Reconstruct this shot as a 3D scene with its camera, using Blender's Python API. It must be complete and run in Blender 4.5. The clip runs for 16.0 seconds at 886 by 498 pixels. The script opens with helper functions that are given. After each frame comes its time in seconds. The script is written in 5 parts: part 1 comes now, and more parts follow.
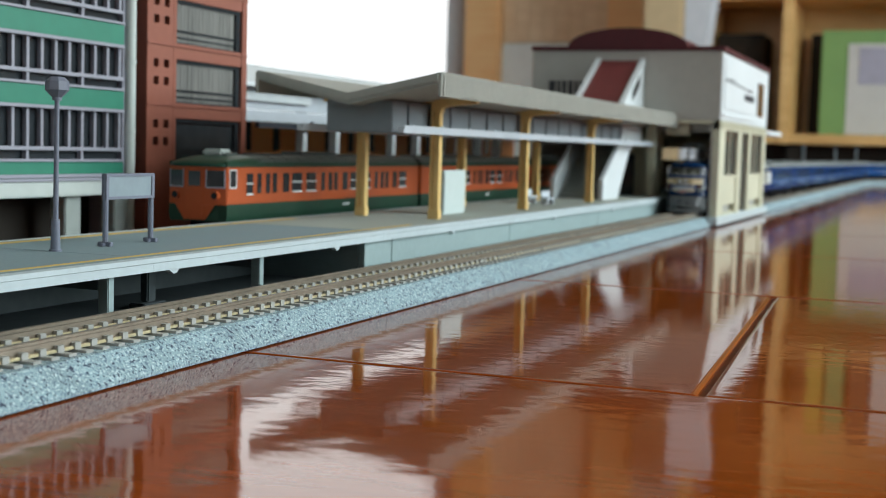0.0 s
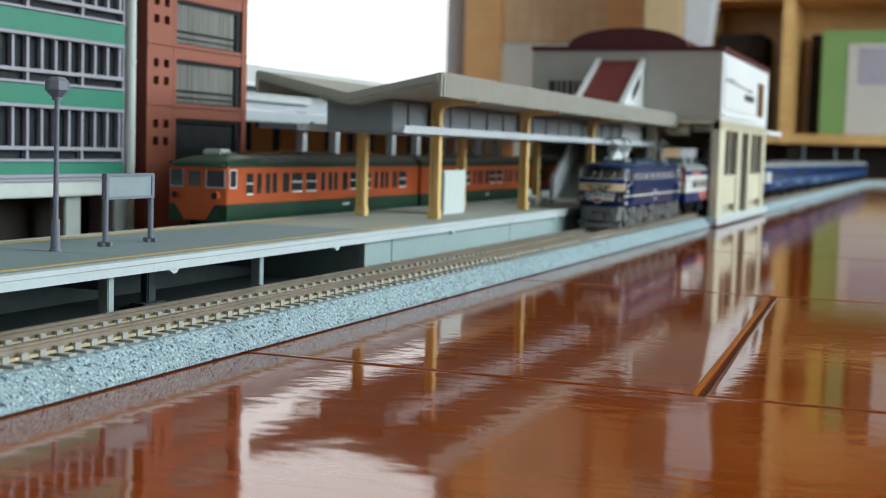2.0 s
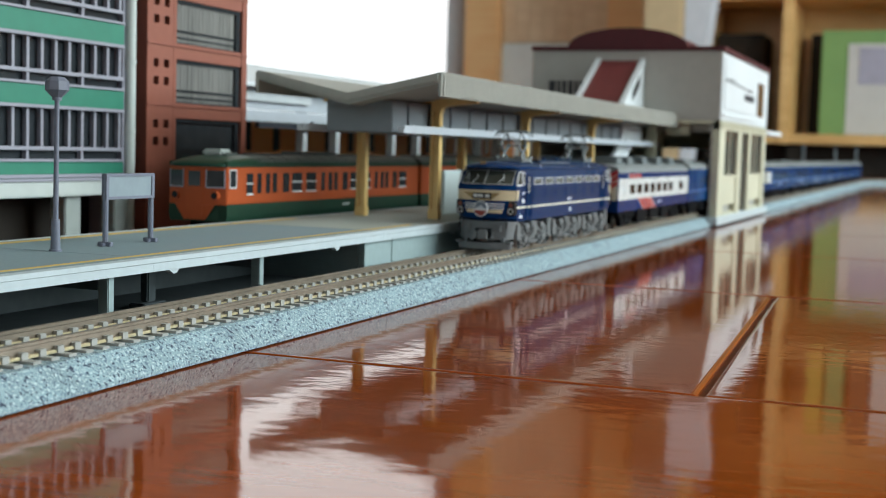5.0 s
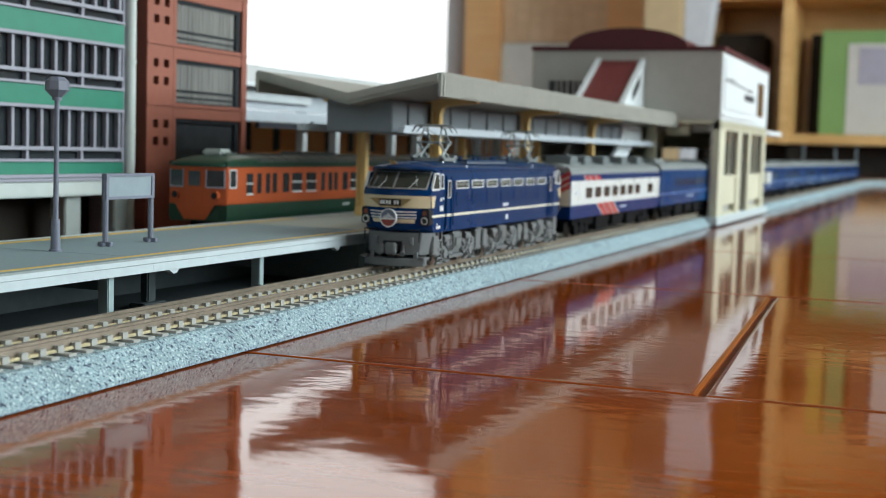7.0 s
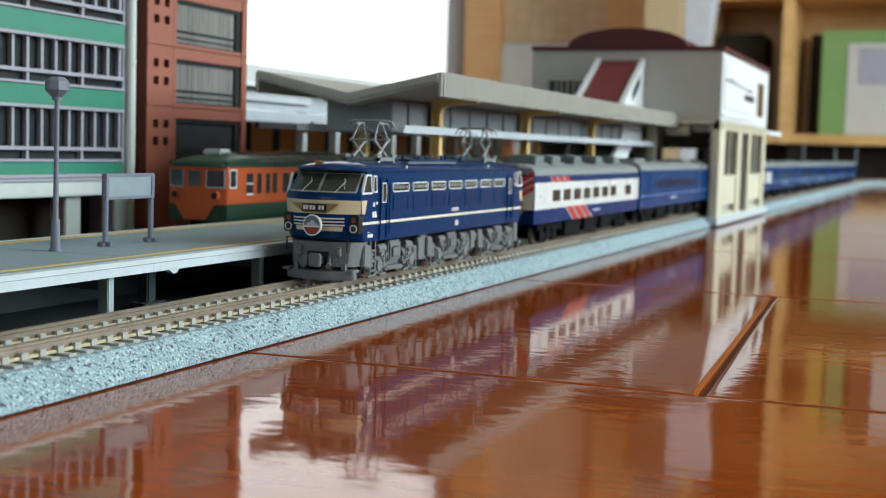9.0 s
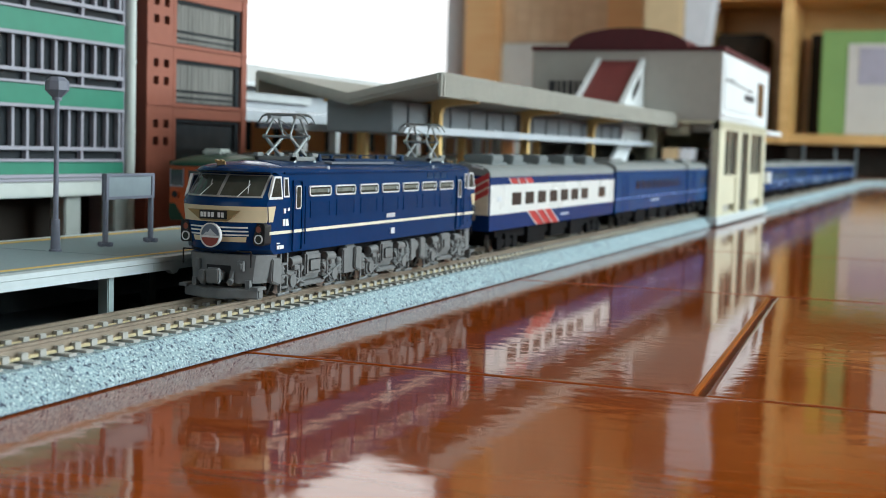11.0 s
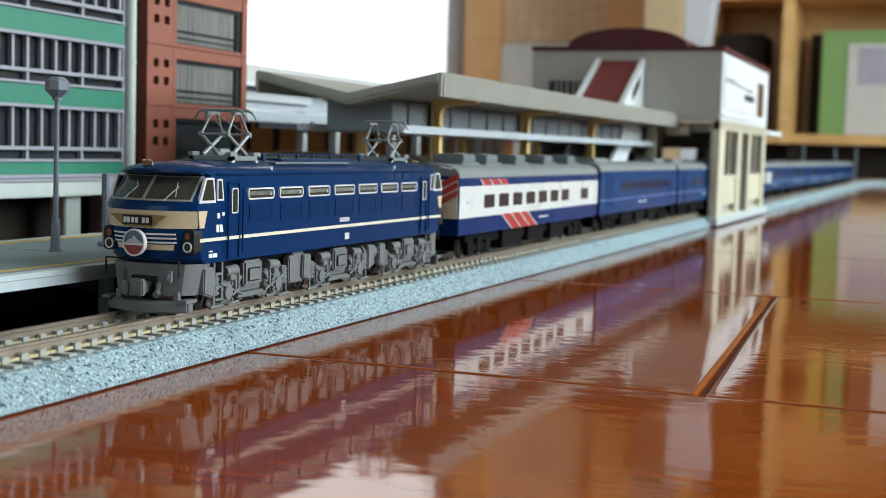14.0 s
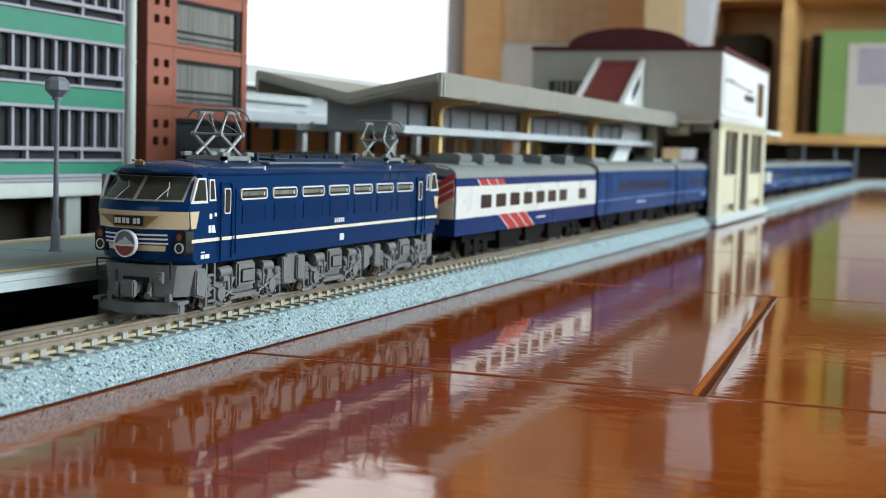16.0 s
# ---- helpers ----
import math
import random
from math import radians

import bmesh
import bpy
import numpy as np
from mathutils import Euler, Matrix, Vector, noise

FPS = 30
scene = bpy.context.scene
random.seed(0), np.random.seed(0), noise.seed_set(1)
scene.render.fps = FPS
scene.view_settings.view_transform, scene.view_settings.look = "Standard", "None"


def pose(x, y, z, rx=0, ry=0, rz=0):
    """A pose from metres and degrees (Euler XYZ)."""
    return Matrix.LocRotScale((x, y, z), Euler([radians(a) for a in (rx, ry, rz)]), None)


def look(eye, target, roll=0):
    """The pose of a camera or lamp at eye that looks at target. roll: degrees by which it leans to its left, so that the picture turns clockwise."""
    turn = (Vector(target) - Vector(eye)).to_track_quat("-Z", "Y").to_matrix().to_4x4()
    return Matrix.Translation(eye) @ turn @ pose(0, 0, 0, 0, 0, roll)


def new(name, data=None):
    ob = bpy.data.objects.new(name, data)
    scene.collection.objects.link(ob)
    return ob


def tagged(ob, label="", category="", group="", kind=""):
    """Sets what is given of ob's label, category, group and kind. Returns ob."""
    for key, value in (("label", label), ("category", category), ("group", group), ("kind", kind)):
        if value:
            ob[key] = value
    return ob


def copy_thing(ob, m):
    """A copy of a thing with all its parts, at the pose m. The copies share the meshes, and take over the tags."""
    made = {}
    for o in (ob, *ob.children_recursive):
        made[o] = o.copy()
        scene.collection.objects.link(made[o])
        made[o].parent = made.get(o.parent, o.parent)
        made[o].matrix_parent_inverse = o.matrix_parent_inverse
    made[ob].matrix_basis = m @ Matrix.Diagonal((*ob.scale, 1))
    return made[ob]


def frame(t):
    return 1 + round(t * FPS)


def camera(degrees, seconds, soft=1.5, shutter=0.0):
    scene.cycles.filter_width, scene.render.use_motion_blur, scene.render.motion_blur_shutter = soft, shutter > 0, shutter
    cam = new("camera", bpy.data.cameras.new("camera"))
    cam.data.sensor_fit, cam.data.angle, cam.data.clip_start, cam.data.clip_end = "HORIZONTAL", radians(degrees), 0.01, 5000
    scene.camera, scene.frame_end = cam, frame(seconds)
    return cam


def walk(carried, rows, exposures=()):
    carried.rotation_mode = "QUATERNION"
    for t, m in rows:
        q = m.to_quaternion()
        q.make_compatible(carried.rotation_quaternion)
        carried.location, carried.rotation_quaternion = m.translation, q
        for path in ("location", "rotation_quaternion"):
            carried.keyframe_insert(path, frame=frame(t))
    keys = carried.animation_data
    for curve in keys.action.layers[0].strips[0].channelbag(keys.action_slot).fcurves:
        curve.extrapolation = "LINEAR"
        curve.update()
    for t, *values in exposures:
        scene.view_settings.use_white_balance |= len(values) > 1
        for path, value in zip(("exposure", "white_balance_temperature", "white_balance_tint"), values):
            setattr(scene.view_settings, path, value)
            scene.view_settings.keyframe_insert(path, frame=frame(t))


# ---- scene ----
cam = camera(37.67, 16.0, soft=0.9)
cam.data.dof.use_dof = True
cam.data.dof.focus_distance = 0.23
cam.data.dof.aperture_fstop = 40.0
EYE = Vector((0.0, -0.12458, 0.03621))
AIM = EYE + Vector((0.92945, 0.36074, -0.07733))
walk(cam, [(0.0, look(EYE, AIM, 1.637)), (16.0, look(EYE, AIM, 1.637))],
     [(0.0, -0.04), (1.5, -0.02), (3.5, 0.03), (7.0, 0.12), (9.0, 0.19), (12.5, 0.2), (16.0, 0.2)])

# ---------------------------------------------------------------- light
world = bpy.data.worlds.new("world")
scene.world = world
world.use_nodes = True
wn = world.node_tree
sky = wn.nodes.new("ShaderNodeTexSky")
sky.sky_type, sky.sun_disc = "NISHITA", False
sky.sun_elevation, sky.sun_rotation = radians(40), radians(150)
wn.links.new(sky.outputs[0], wn.nodes["Background"].inputs[0])
wn.nodes["Background"].inputs[1].default_value = 0.12


def opening_light(name, x, y, z, target, w, h, watts, col=(1, 1, 1)):
    """An area lamp in a wall's opening: the sky's light, and in the west an added fill."""
    lamp = bpy.data.lights.new(name, "AREA")
    lamp.shape, lamp.size, lamp.size_y, lamp.energy, lamp.color = "RECTANGLE", w, h, watts, col
    ob = new(name, lamp)
    ob.matrix_world = look((x, y, z), target)
    return ob


opening_light("window_light_south", 1.25, -1.93, 1.05, (1.25, 0.5, 1.0), 2.5, 1.65, 84, (0.82, 0.98, 1.0))
# added fill for the west-facing fronts; no window is known on this side
opening_light("fill_light_west", -1.93, 0.25, 1.1, (0.5, 0.25, 1.05), 1.35, 1.25, 6.5, (0.88, 1.0, 1.0))
opening_light("window_light_east", 3.68, 2.05, 0.95, (0.5, 2.05, 0.9), 1.4, 1.7, 2.6, (0.9, 1.0, 0.98))


# ---------------------------------------------------------------- materials
def M(name, col, rough=0.5, metal=0.0, var=0.12, scale=600.0, bump=0.0, coat=0.0, stretch=(1, 1, 1), spots=None, spec=0.5):
    """A procedural surface: two scales of colour and gloss variation and a fine relief. Scales are per metre."""
    m = bpy.data.materials.new(name)
    m.use_nodes = True
    nt = m.node_tree
    N, L = nt.nodes, nt.links
    b = N["Principled BSDF"]
    tc = N.new("ShaderNodeTexCoord")
    mp = N.new("ShaderNodeMapping")
    mp.inputs["Scale"].default_value = stretch
    L.new(tc.outputs["Object"], mp.inputs[0])
    fine, broad = N.new("ShaderNodeTexNoise"), N.new("ShaderNodeTexNoise")
    fine.inputs["Scale"].default_value, fine.inputs["Detail"].default_value = scale, 5
    broad.inputs["Scale"].default_value, broad.inputs["Detail"].default_value = scale / 9, 3
    L.new(mp.outputs[0], fine.inputs[0])
    L.new(mp.outputs[0], broad.inputs[0])
    add = N.new("ShaderNodeMath")
    add.operation = "ADD"
    L.new(fine.outputs[0], add.inputs[0])
    L.new(broad.outputs[0], add.inputs[1])
    ramp = N.new("ShaderNodeMapRange")
    ramp.inputs[1].default_value, ramp.inputs[2].default_value = 0.7, 1.3
    ramp.inputs[3].default_value, ramp.inputs[4].default_value = 1 - var, 1 + var
    L.new(add.outputs[0], ramp.inputs[0])
    mul = N.new("ShaderNodeVectorMath")
    mul.operation = "SCALE"
    mul.inputs[0].default_value = col[:3]
    L.new(ramp.outputs[0], mul.inputs["Scale"])
    out = mul.outputs[0]
    if spots:
        for sc, lim, c in spots:
            v = N.new("ShaderNodeTexNoise")
            v.inputs["Scale"].default_value, v.inputs["Detail"].default_value = sc, 2
            L.new(tc.outputs["Object"], v.inputs[0])
            st = N.new("ShaderNodeMapRange")
            st.inputs[1].default_value, st.inputs[2].default_value = lim, lim + 0.05
            L.new(v.outputs[0], st.inputs[0])
            mx = N.new("ShaderNodeMix")
            mx.data_type = "RGBA"
            L.new(st.outputs[0], mx.inputs[0])
            L.new(out, mx.inputs[6])
            mx.inputs[7].default_value = (*c, 1)
            out = mx.outputs[2]
    L.new(out, b.inputs["Base Color"])
    rr = N.new("ShaderNodeMapRange")
    rr.inputs[3].default_value, rr.inputs[4].default_value = max(0.02, rough * 0.82), min(1, rough * 1.18)
    L.new(broad.outputs[0], rr.inputs[0])
    L.new(rr.outputs[0], b.inputs["Roughness"])
    b.inputs["Metallic"].default_value = metal
    b.inputs["Specular IOR Level"].default_value = spec
    b.inputs["Coat Weight"].default_value = coat
    b.inputs["Coat Roughness"].default_value = 0.08
    if bump:
        bp = N.new("ShaderNodeBump")
        bp.inputs["Strength"].default_value = 0.6
        bp.inputs["Distance"].default_value = bump
        L.new(fine.outputs[0], bp.inputs["Height"])
        L.new(bp.outputs[0], b.inputs["Normal"])
    return m


def glow(name, col, strength):
    m = bpy.data.materials.new(name)
    m.use_nodes = True
    b = m.node_tree.nodes["Principled BSDF"]
    b.inputs["Base Color"].default_value = (*col, 1)
    b.inputs["Emission Color"].default_value = (*col, 1)
    b.inputs["Emission Strength"].default_value = strength
    return m


def wood(name, dark, light, rough, coat, wave, ripple=0.0):
    """Wood with long grain along the local y axis."""
    m = bpy.data.materials.new(name)
    m.use_nodes = True
    nt = m.node_tree
    N, L = nt.nodes, nt.links
    b = N["Principled BSDF"]
    tc = N.new("ShaderNodeTexCoord")
    oi = N.new("ShaderNodeObjectInfo")
    sh = N.new("ShaderNodeVectorMath")
    sh.operation = "MULTIPLY_ADD"
    sh.inputs[1].default_value = (1, 1, 1)
    cmb = N.new("ShaderNodeCombineXYZ")
    L.new(oi.outputs["Random"], cmb.inputs[0])
    L.new(oi.outputs["Random"], cmb.inputs[1])
    L.new(tc.outputs["Object"], sh.inputs[0])
    L.new(cmb.outputs[0], sh.inputs[2])
    mp = N.new("ShaderNodeMapping")
    mp.inputs["Scale"].default_value = (wave, wave * 0.06, wave)
    L.new(sh.outputs[0], mp.inputs[0])
    gr = N.new("ShaderNodeTexNoise")
    gr.inputs["Scale"].default_value, gr.inputs["Detail"].default_value, gr.inputs["Roughness"].default_value = 1.0, 8, 0.65
    L.new(mp.outputs[0], gr.inputs[0])
    br = N.new("ShaderNodeTexNoise")
    br.inputs["Scale"].default_value = 9
    L.new(sh.outputs[0], br.inputs[0])
    ad = N.new("ShaderNodeMath")
    ad.operation = "MULTIPLY_ADD"
    ad.inputs[1].default_value = 0.6
    L.new(br.outputs[0], ad.inputs[0])
    L.new(gr.outputs[0], ad.inputs[2])
    cr = N.new("ShaderNodeValToRGB")
    cr.color_ramp.elements[0].position, cr.color_ramp.elements[1].position = 0.55, 1.05
    cr.color_ramp.elements[0].color, cr.color_ramp.elements[1].color = (*dark, 1), (*light, 1)
    L.new(ad.outputs[0], cr.inputs[0])
    L.new(cr.outputs[0], b.inputs["Base Color"])
    b.inputs["Roughness"].default_value = rough
    b.inputs["Coat Weight"].default_value = coat
    b.inputs["Coat Roughness"].default_value = rough * 0.6
    if ripple:
        m2 = N.new("ShaderNodeMapping")
        m2.inputs["Scale"].default_value = (230, 120, 50)
        L.new(sh.outputs[0], m2.inputs[0])
        rp = N.new("ShaderNodeTexNoise")
        rp.inputs["Scale"].default_value, rp.inputs["Detail"].default_value = 1.0, 3
        L.new(m2.outputs[0], rp.inputs[0])
        bp = N.new("ShaderNodeBump")
        bp.inputs["Strength"].default_value, bp.inputs["Distance"].default_value = 1.0, ripple
        L.new(rp.outputs[0], bp.inputs["Height"])
        L.new(bp.outputs[0], b.inputs["Normal"])
        L.new(bp.outputs[0], b.inputs["Coat Normal"])
    return m


FLOOR = wood("varnished_floor", (0.215, 0.037, 0.004), (0.345, 0.071, 0.009), 0.05, 0.0, 260, 0.00004)
FLOOR.node_tree.nodes["Principled BSDF"].inputs["IOR"].default_value = 1.47
GAP = M("floor_joint", (0.13, 0.034, 0.010), 0.65, var=0.3, scale=300, spec=0.1)
PINE = wood("pillar_wood", (0.88, 0.49, 0.22), (0.95, 0.63, 0.32), 0.45, 0.1, 60)
PANEL = wood("wall_panel_wood", (0.76, 0.57, 0.38), (0.90, 0.72, 0.52), 0.5, 0.0, 50)
OAK = wood("cabinet_wood", (0.68, 0.38, 0.13), (0.86, 0.54, 0.22), 0.4, 0.1, 50)
# near-black for shade below and inside the cabinet, and for black parts
DARKGAP = M("gap_shade_black", (0.025, 0.02, 0.016), 0.7, var=0.3, scale=40, spec=0.2)
PLASTER = M("plaster", (0.45, 0.44, 0.40), 0.85, var=0.05, scale=60)
WHITEWALL = M("white_wall_panel", (0.84, 0.91, 0.94), 0.8, var=0.04, scale=40)
CEIL = M("ceiling_board", (0.46, 0.42, 0.34), 0.8, var=0.06, scale=30)
PALEW = M("pale_cardboard", (0.66, 0.50, 0.30), 0.7, var=0.06, scale=40)
CLOTH = M("white_cloth", (0.72, 0.74, 0.80), 0.8, var=0.05, scale=40)
GREENP = M("green_folder_card", (0.22, 0.38, 0.13), 0.5, var=0.05, scale=30)
YELLOWB = M("yellow_book_cloth", (0.55, 0.42, 0.08), 0.6, var=0.06, scale=40)
BROWNB = M("brown_book_cloth", (0.20, 0.09, 0.04), 0.6, var=0.08, scale=40)
PAPER = M("printed_paper", (0.62, 0.60, 0.58), 0.6, var=0.04, scale=30)
PAPER2 = M("lilac_print", (0.42, 0.40, 0.50), 0.6, var=0.1, scale=30)
DAY = glow("bright_daylight", (0.95, 0.98, 1.0), 1.15)
BALLAST = M("ballast_plastic", (0.27, 0.375, 0.41), 0.75, var=0.25, scale=1500, bump=0.0004,
            spots=[(2500, 0.555, (0.52, 0.63, 0.65)), (2100, 0.565, (0.12, 0.18, 0.24)), (1500, 0.585, (0.03, 0.045, 0.08))])
SLEEPER = M("sleeper_plastic", (0.37, 0.36, 0.335), 0.6, var=0.12, scale=900, bump=0.00005)
RAIL = M("nickel_rail", (0.27, 0.22, 0.17), 0.42, metal=0.6, var=0.15, scale=900)
BRASS = M("rail_joiner_metal", (0.35, 0.33, 0.30), 0.4, metal=0.8)
PLAT = M("platform_asphalt_grey", (0.215, 0.28, 0.30), 0.7, var=0.06, scale=900, bump=0.00003)
PLATB = M("platform_beige_paving", (0.36, 0.375, 0.325), 0.7, var=0.06, scale=900)
NOSE = M("platform_edge_plastic", (0.52, 0.58, 0.60), 0.5, var=0.05, scale=500)
TEAL = M("platform_wall_plastic", (0.30, 0.38, 0.38), 0.6, var=0.07, scale=500)
# grey platform plastic with the shade under the deck put into its colour
UNDERSHADE = M("platform_base_shaded", (0.075, 0.09, 0.095), 0.7, var=0.15, scale=300, spec=0.25)
YELLOW = M("yellow_line_paint", (0.62, 0.40, 0.10), 0.6, var=0.15, scale=1200)
TAN = M("ochre_post_plastic", (0.80, 0.54, 0.21), 0.38, var=0.06, scale=500)
ROOFG = M("canopy_plastic", (0.42, 0.41, 0.365), 0.65, var=0.06, scale=500)
BLUEG = M("canopy_box_plastic", (0.215, 0.235, 0.255), 0.6, var=0.05, scale=500)
PALEG = M("pale_grey_plastic", (0.55, 0.58, 0.62), 0.55, var=0.05, scale=500)
STEEL = M("lamp_grey_plastic", (0.17, 0.18, 0.23), 0.5, var=0.08, scale=800)
SIGNG = M("sign_face_grey", (0.25, 0.30, 0.33), 0.5, var=0.08, scale=500)
MINT = M("mint_cabinet_plastic", (0.56, 0.62, 0.60), 0.55, var=0.04, scale=500)
GREEN = M("green_facade", (0.026, 0.205, 0.13), 0.5, var=0.08, scale=250)
WHITEF = M("white_window_frame", (0.32, 0.31, 0.36), 0.5, var=0.05, scale=300)
CREAMW = M("cream_ledge", (0.52, 0.55, 0.52), 0.55, var=0.06, scale=250)
CONC = M("column_plastic", (0.34, 0.37, 0.345), 0.6, var=0.08, scale=250)
BRICK = M("terracotta_facade", (0.285, 0.083, 0.049), 0.6, var=0.07, scale=300, bump=0.00003)
GLASSD = M("dark_tinted_glass", (0.035, 0.04, 0.045), 0.12, var=0.2, scale=200)
# curtain cloth, also the pale panels for reflections in the green block
PANEFILL = M("curtain_and_reflection", (0.19, 0.18, 0.165), 0.6, var=0.35, scale=300, stretch=(3, 1, 0.15))
STN = M("station_grey_wall", (0.42, 0.40, 0.36), 0.65, var=0.05, scale=200)
STNW = M("station_white_wall", (0.68, 0.70, 0.71), 0.55, var=0.04, scale=200)
STNC = M("station_cream_wall", (0.58, 0.55, 0.41), 0.6, var=0.05, scale=200)
MAROON = M("maroon_roof", (0.085, 0.014, 0.018), 0.5, var=0.12, scale=300, spec=0.25)
MAROON2 = M("maroon_stair_roof", (0.17, 0.03, 0.03), 0.55, var=0.1, scale=300)
DARK = M("dark_marking", (0.03, 0.03, 0.04), 0.5)
LETTER = M("faded_lettering", (0.16, 0.16, 0.17), 0.6)
LBLUE = M("loco_blue_paint", (0.001, 0.0275, 0.106), 0.18, var=0.06, scale=700, spec=0.2)
LROOF = M("loco_roof_paint", (0.006, 0.030, 0.085), 0.55, var=0.2, scale=500, spec=0.15)
WALKG = M("roof_walk_grey_blue", (0.15, 0.17, 0.21), 0.6, var=0.15, scale=500)
STRIPEP = M("pale_cream_line", (0.76, 0.72, 0.58), 0.35, var=0.03)
LCREAM = M("loco_cream_paint", (0.66, 0.54, 0.35), 0.3, var=0.04, scale=700, coat=0.3)
LGREY = M("loco_bogie_grey", (0.165, 0.172, 0.175), 0.42, var=0.12, scale=900, bump=0.00004, spec=0.3)
LSILV = M("silver_trim", (0.82, 0.83, 0.85), 0.22, metal=0.15, var=0.05)
LGLASS = M("cab_glass", (0.035, 0.037, 0.03), 0.08, var=0.3, scale=300, coat=0.0)
LBLACK = M("lamp_housing_black", (0.012, 0.012, 0.014), 0.4, spec=0.3)
WHITEP = M("white_lettering", (0.78, 0.78, 0.78), 0.5, var=0.02)
REDP = M("red_stripe_paint", (0.45, 0.028, 0.03), 0.35, var=0.05, scale=500, coat=0.2)
REDL = M("red_lens", (0.26, 0.075, 0.05), 0.2)
LFRAME = M("grey_windscreen_rubber", (0.30, 0.29, 0.28), 0.35, metal=0.2)
PANE = M("machine_room_pane", (0.17, 0.18, 0.16), 0.25, var=0.4, scale=500, spec=0.3)
FOOT = M("bright_rail_foot", (0.80, 0.68, 0.42), 0.28, metal=0.6)
PANTO = M("pantograph_grey", (0.27, 0.295, 0.30), 0.35, metal=0.3, var=0.08)
CWHITE = M("coach_white_paint", (0.72, 0.73, 0.72), 0.28, var=0.02, scale=500, coat=0.2)
CNAVY = M("coach_navy_paint", (0.004, 0.027, 0.125), 0.2, var=0.05, scale=500, spec=0.12)
CBLUE = M("coach_blue_paint", (0.002, 0.046, 0.165), 0.2, var=0.05, scale=500, spec=0.12)
CROOF = M("coach_roof_grey", (0.20, 0.215, 0.215), 0.6, var=0.08, scale=400)
CBLACK = M("underframe_black", (0.010, 0.010, 0.011), 0.6, var=0.2, scale=500, spec=0.04)
CWIN = M("coach_window_brown", (0.026, 0.016, 0.015), 0.1, var=0.3, scale=300)
CEND = M("coach_end_beige", (0.66, 0.61, 0.50), 0.4)
ORANGE = M("railcar_orange_paint", (0.52, 0.10, 0.028), 0.38, var=0.05, scale=500, spec=0.3)
FARORANGE = M("far_coach_orange", (0.80, 0.28, 0.06), 0.4, var=0.05, scale=500)
RGREEN = M("railcar_green_paint", (0.016, 0.055, 0.032), 0.38, var=0.08, scale=500, spec=0.3)
RROOF = M("railcar_roof_grey", (0.10, 0.112, 0.10), 0.6, var=0.12, scale=400)
MARKB = M("headmark_blue", (0.13, 0.16, 0.22), 0.3)
MARKR = M("headmark_red", (0.24, 0.035, 0.025), 0.3)
LINEB = M("pale_blue_line", (0.16, 0.24, 0.48), 0.4)
COOLER = M("roof_unit_grey", (0.16, 0.18, 0.185), 0.6, var=0.08, scale=400, spec=0.3)
BRASSP = M("brass_horn", (0.32, 0.22, 0.10), 0.35, metal=0.6)

# ---------------------------------------------------------------- mesh helpers, in millimetres
BASE = {}
BREADTH = {}  # breadth of a train against its drawing


def thing(name, base, label, category, group="", kind=""):
    ob = new(name)
    ob.empty_display_size = 0.005
    ob.location = Vector(base) * 0.001
    BASE[ob] = Vector(base)
    return tagged(ob, label, category, group, kind)


def mesh_of(name, bm, material, base, smooth=35):
    bmesh.ops.recalc_face_normals(bm, faces=bm.faces)
    for v in bm.verts:
        v.co = (v.co - base) * 0.001
    me = bpy.data.meshes.new(name)
    bm.to_mesh(me)
    bm.free()
    me.materials.append(material)
    if smooth:
        me.polygons.foreach_set("use_smooth", [True] * len(me.polygons))
        me.set_sharp_from_angle(angle=radians(smooth))
    return me


def part(name, bm, material, parent, label="", smooth=35, kind=""):
    """One mesh under a thing or a part, from millimetres in the thing's own place."""
    base = BASE[parent]
    if parent in BREADTH:
        for v in bm.verts:
            v.co.y *= BREADTH[parent]
    ob = new(name, mesh_of(name, bm, material, base, smooth))
    ob.parent = parent
    BASE[ob] = base
    if parent in BREADTH:
        BREADTH[ob] = BREADTH[parent]
    return tagged(ob, label, kind=kind)


def solid(name, bm, material, base, label, category="", group="", kind="", smooth=35):
    """A thing or piece of the setting that is one mesh."""
    base = Vector(base)
    ob = new(name, mesh_of(name, bm, material, base, smooth))
    ob.location = base * 0.001
    BASE[ob] = base
    return tagged(ob, label, category, group, kind)


def B(*boxes, bev=0.0):
    """Boxes x0, x1, y0, y1, z0, z1, with bevelled edges."""
    bm = bmesh.new()
    for x0, x1, y0, y1, z0, z1 in boxes:
        vs = [bm.verts.new((x, y, z)) for x in (x0, x1) for y in (y0, y1) for z in (z0, z1)]
        for f in ((0, 1, 3, 2), (4, 6, 7, 5), (0, 4, 5, 1), (2, 3, 7, 6), (0, 2, 6, 4), (1, 5, 7, 3)):
            bm.faces.new([vs[i] for i in f])
    if bev:
        bmesh.ops.recalc_face_normals(bm, faces=bm.faces)
        bmesh.ops.bevel(bm, geom=bm.edges[:], offset=bev, segments=2, affect="EDGES", clamp_overlap=True)
    return bm


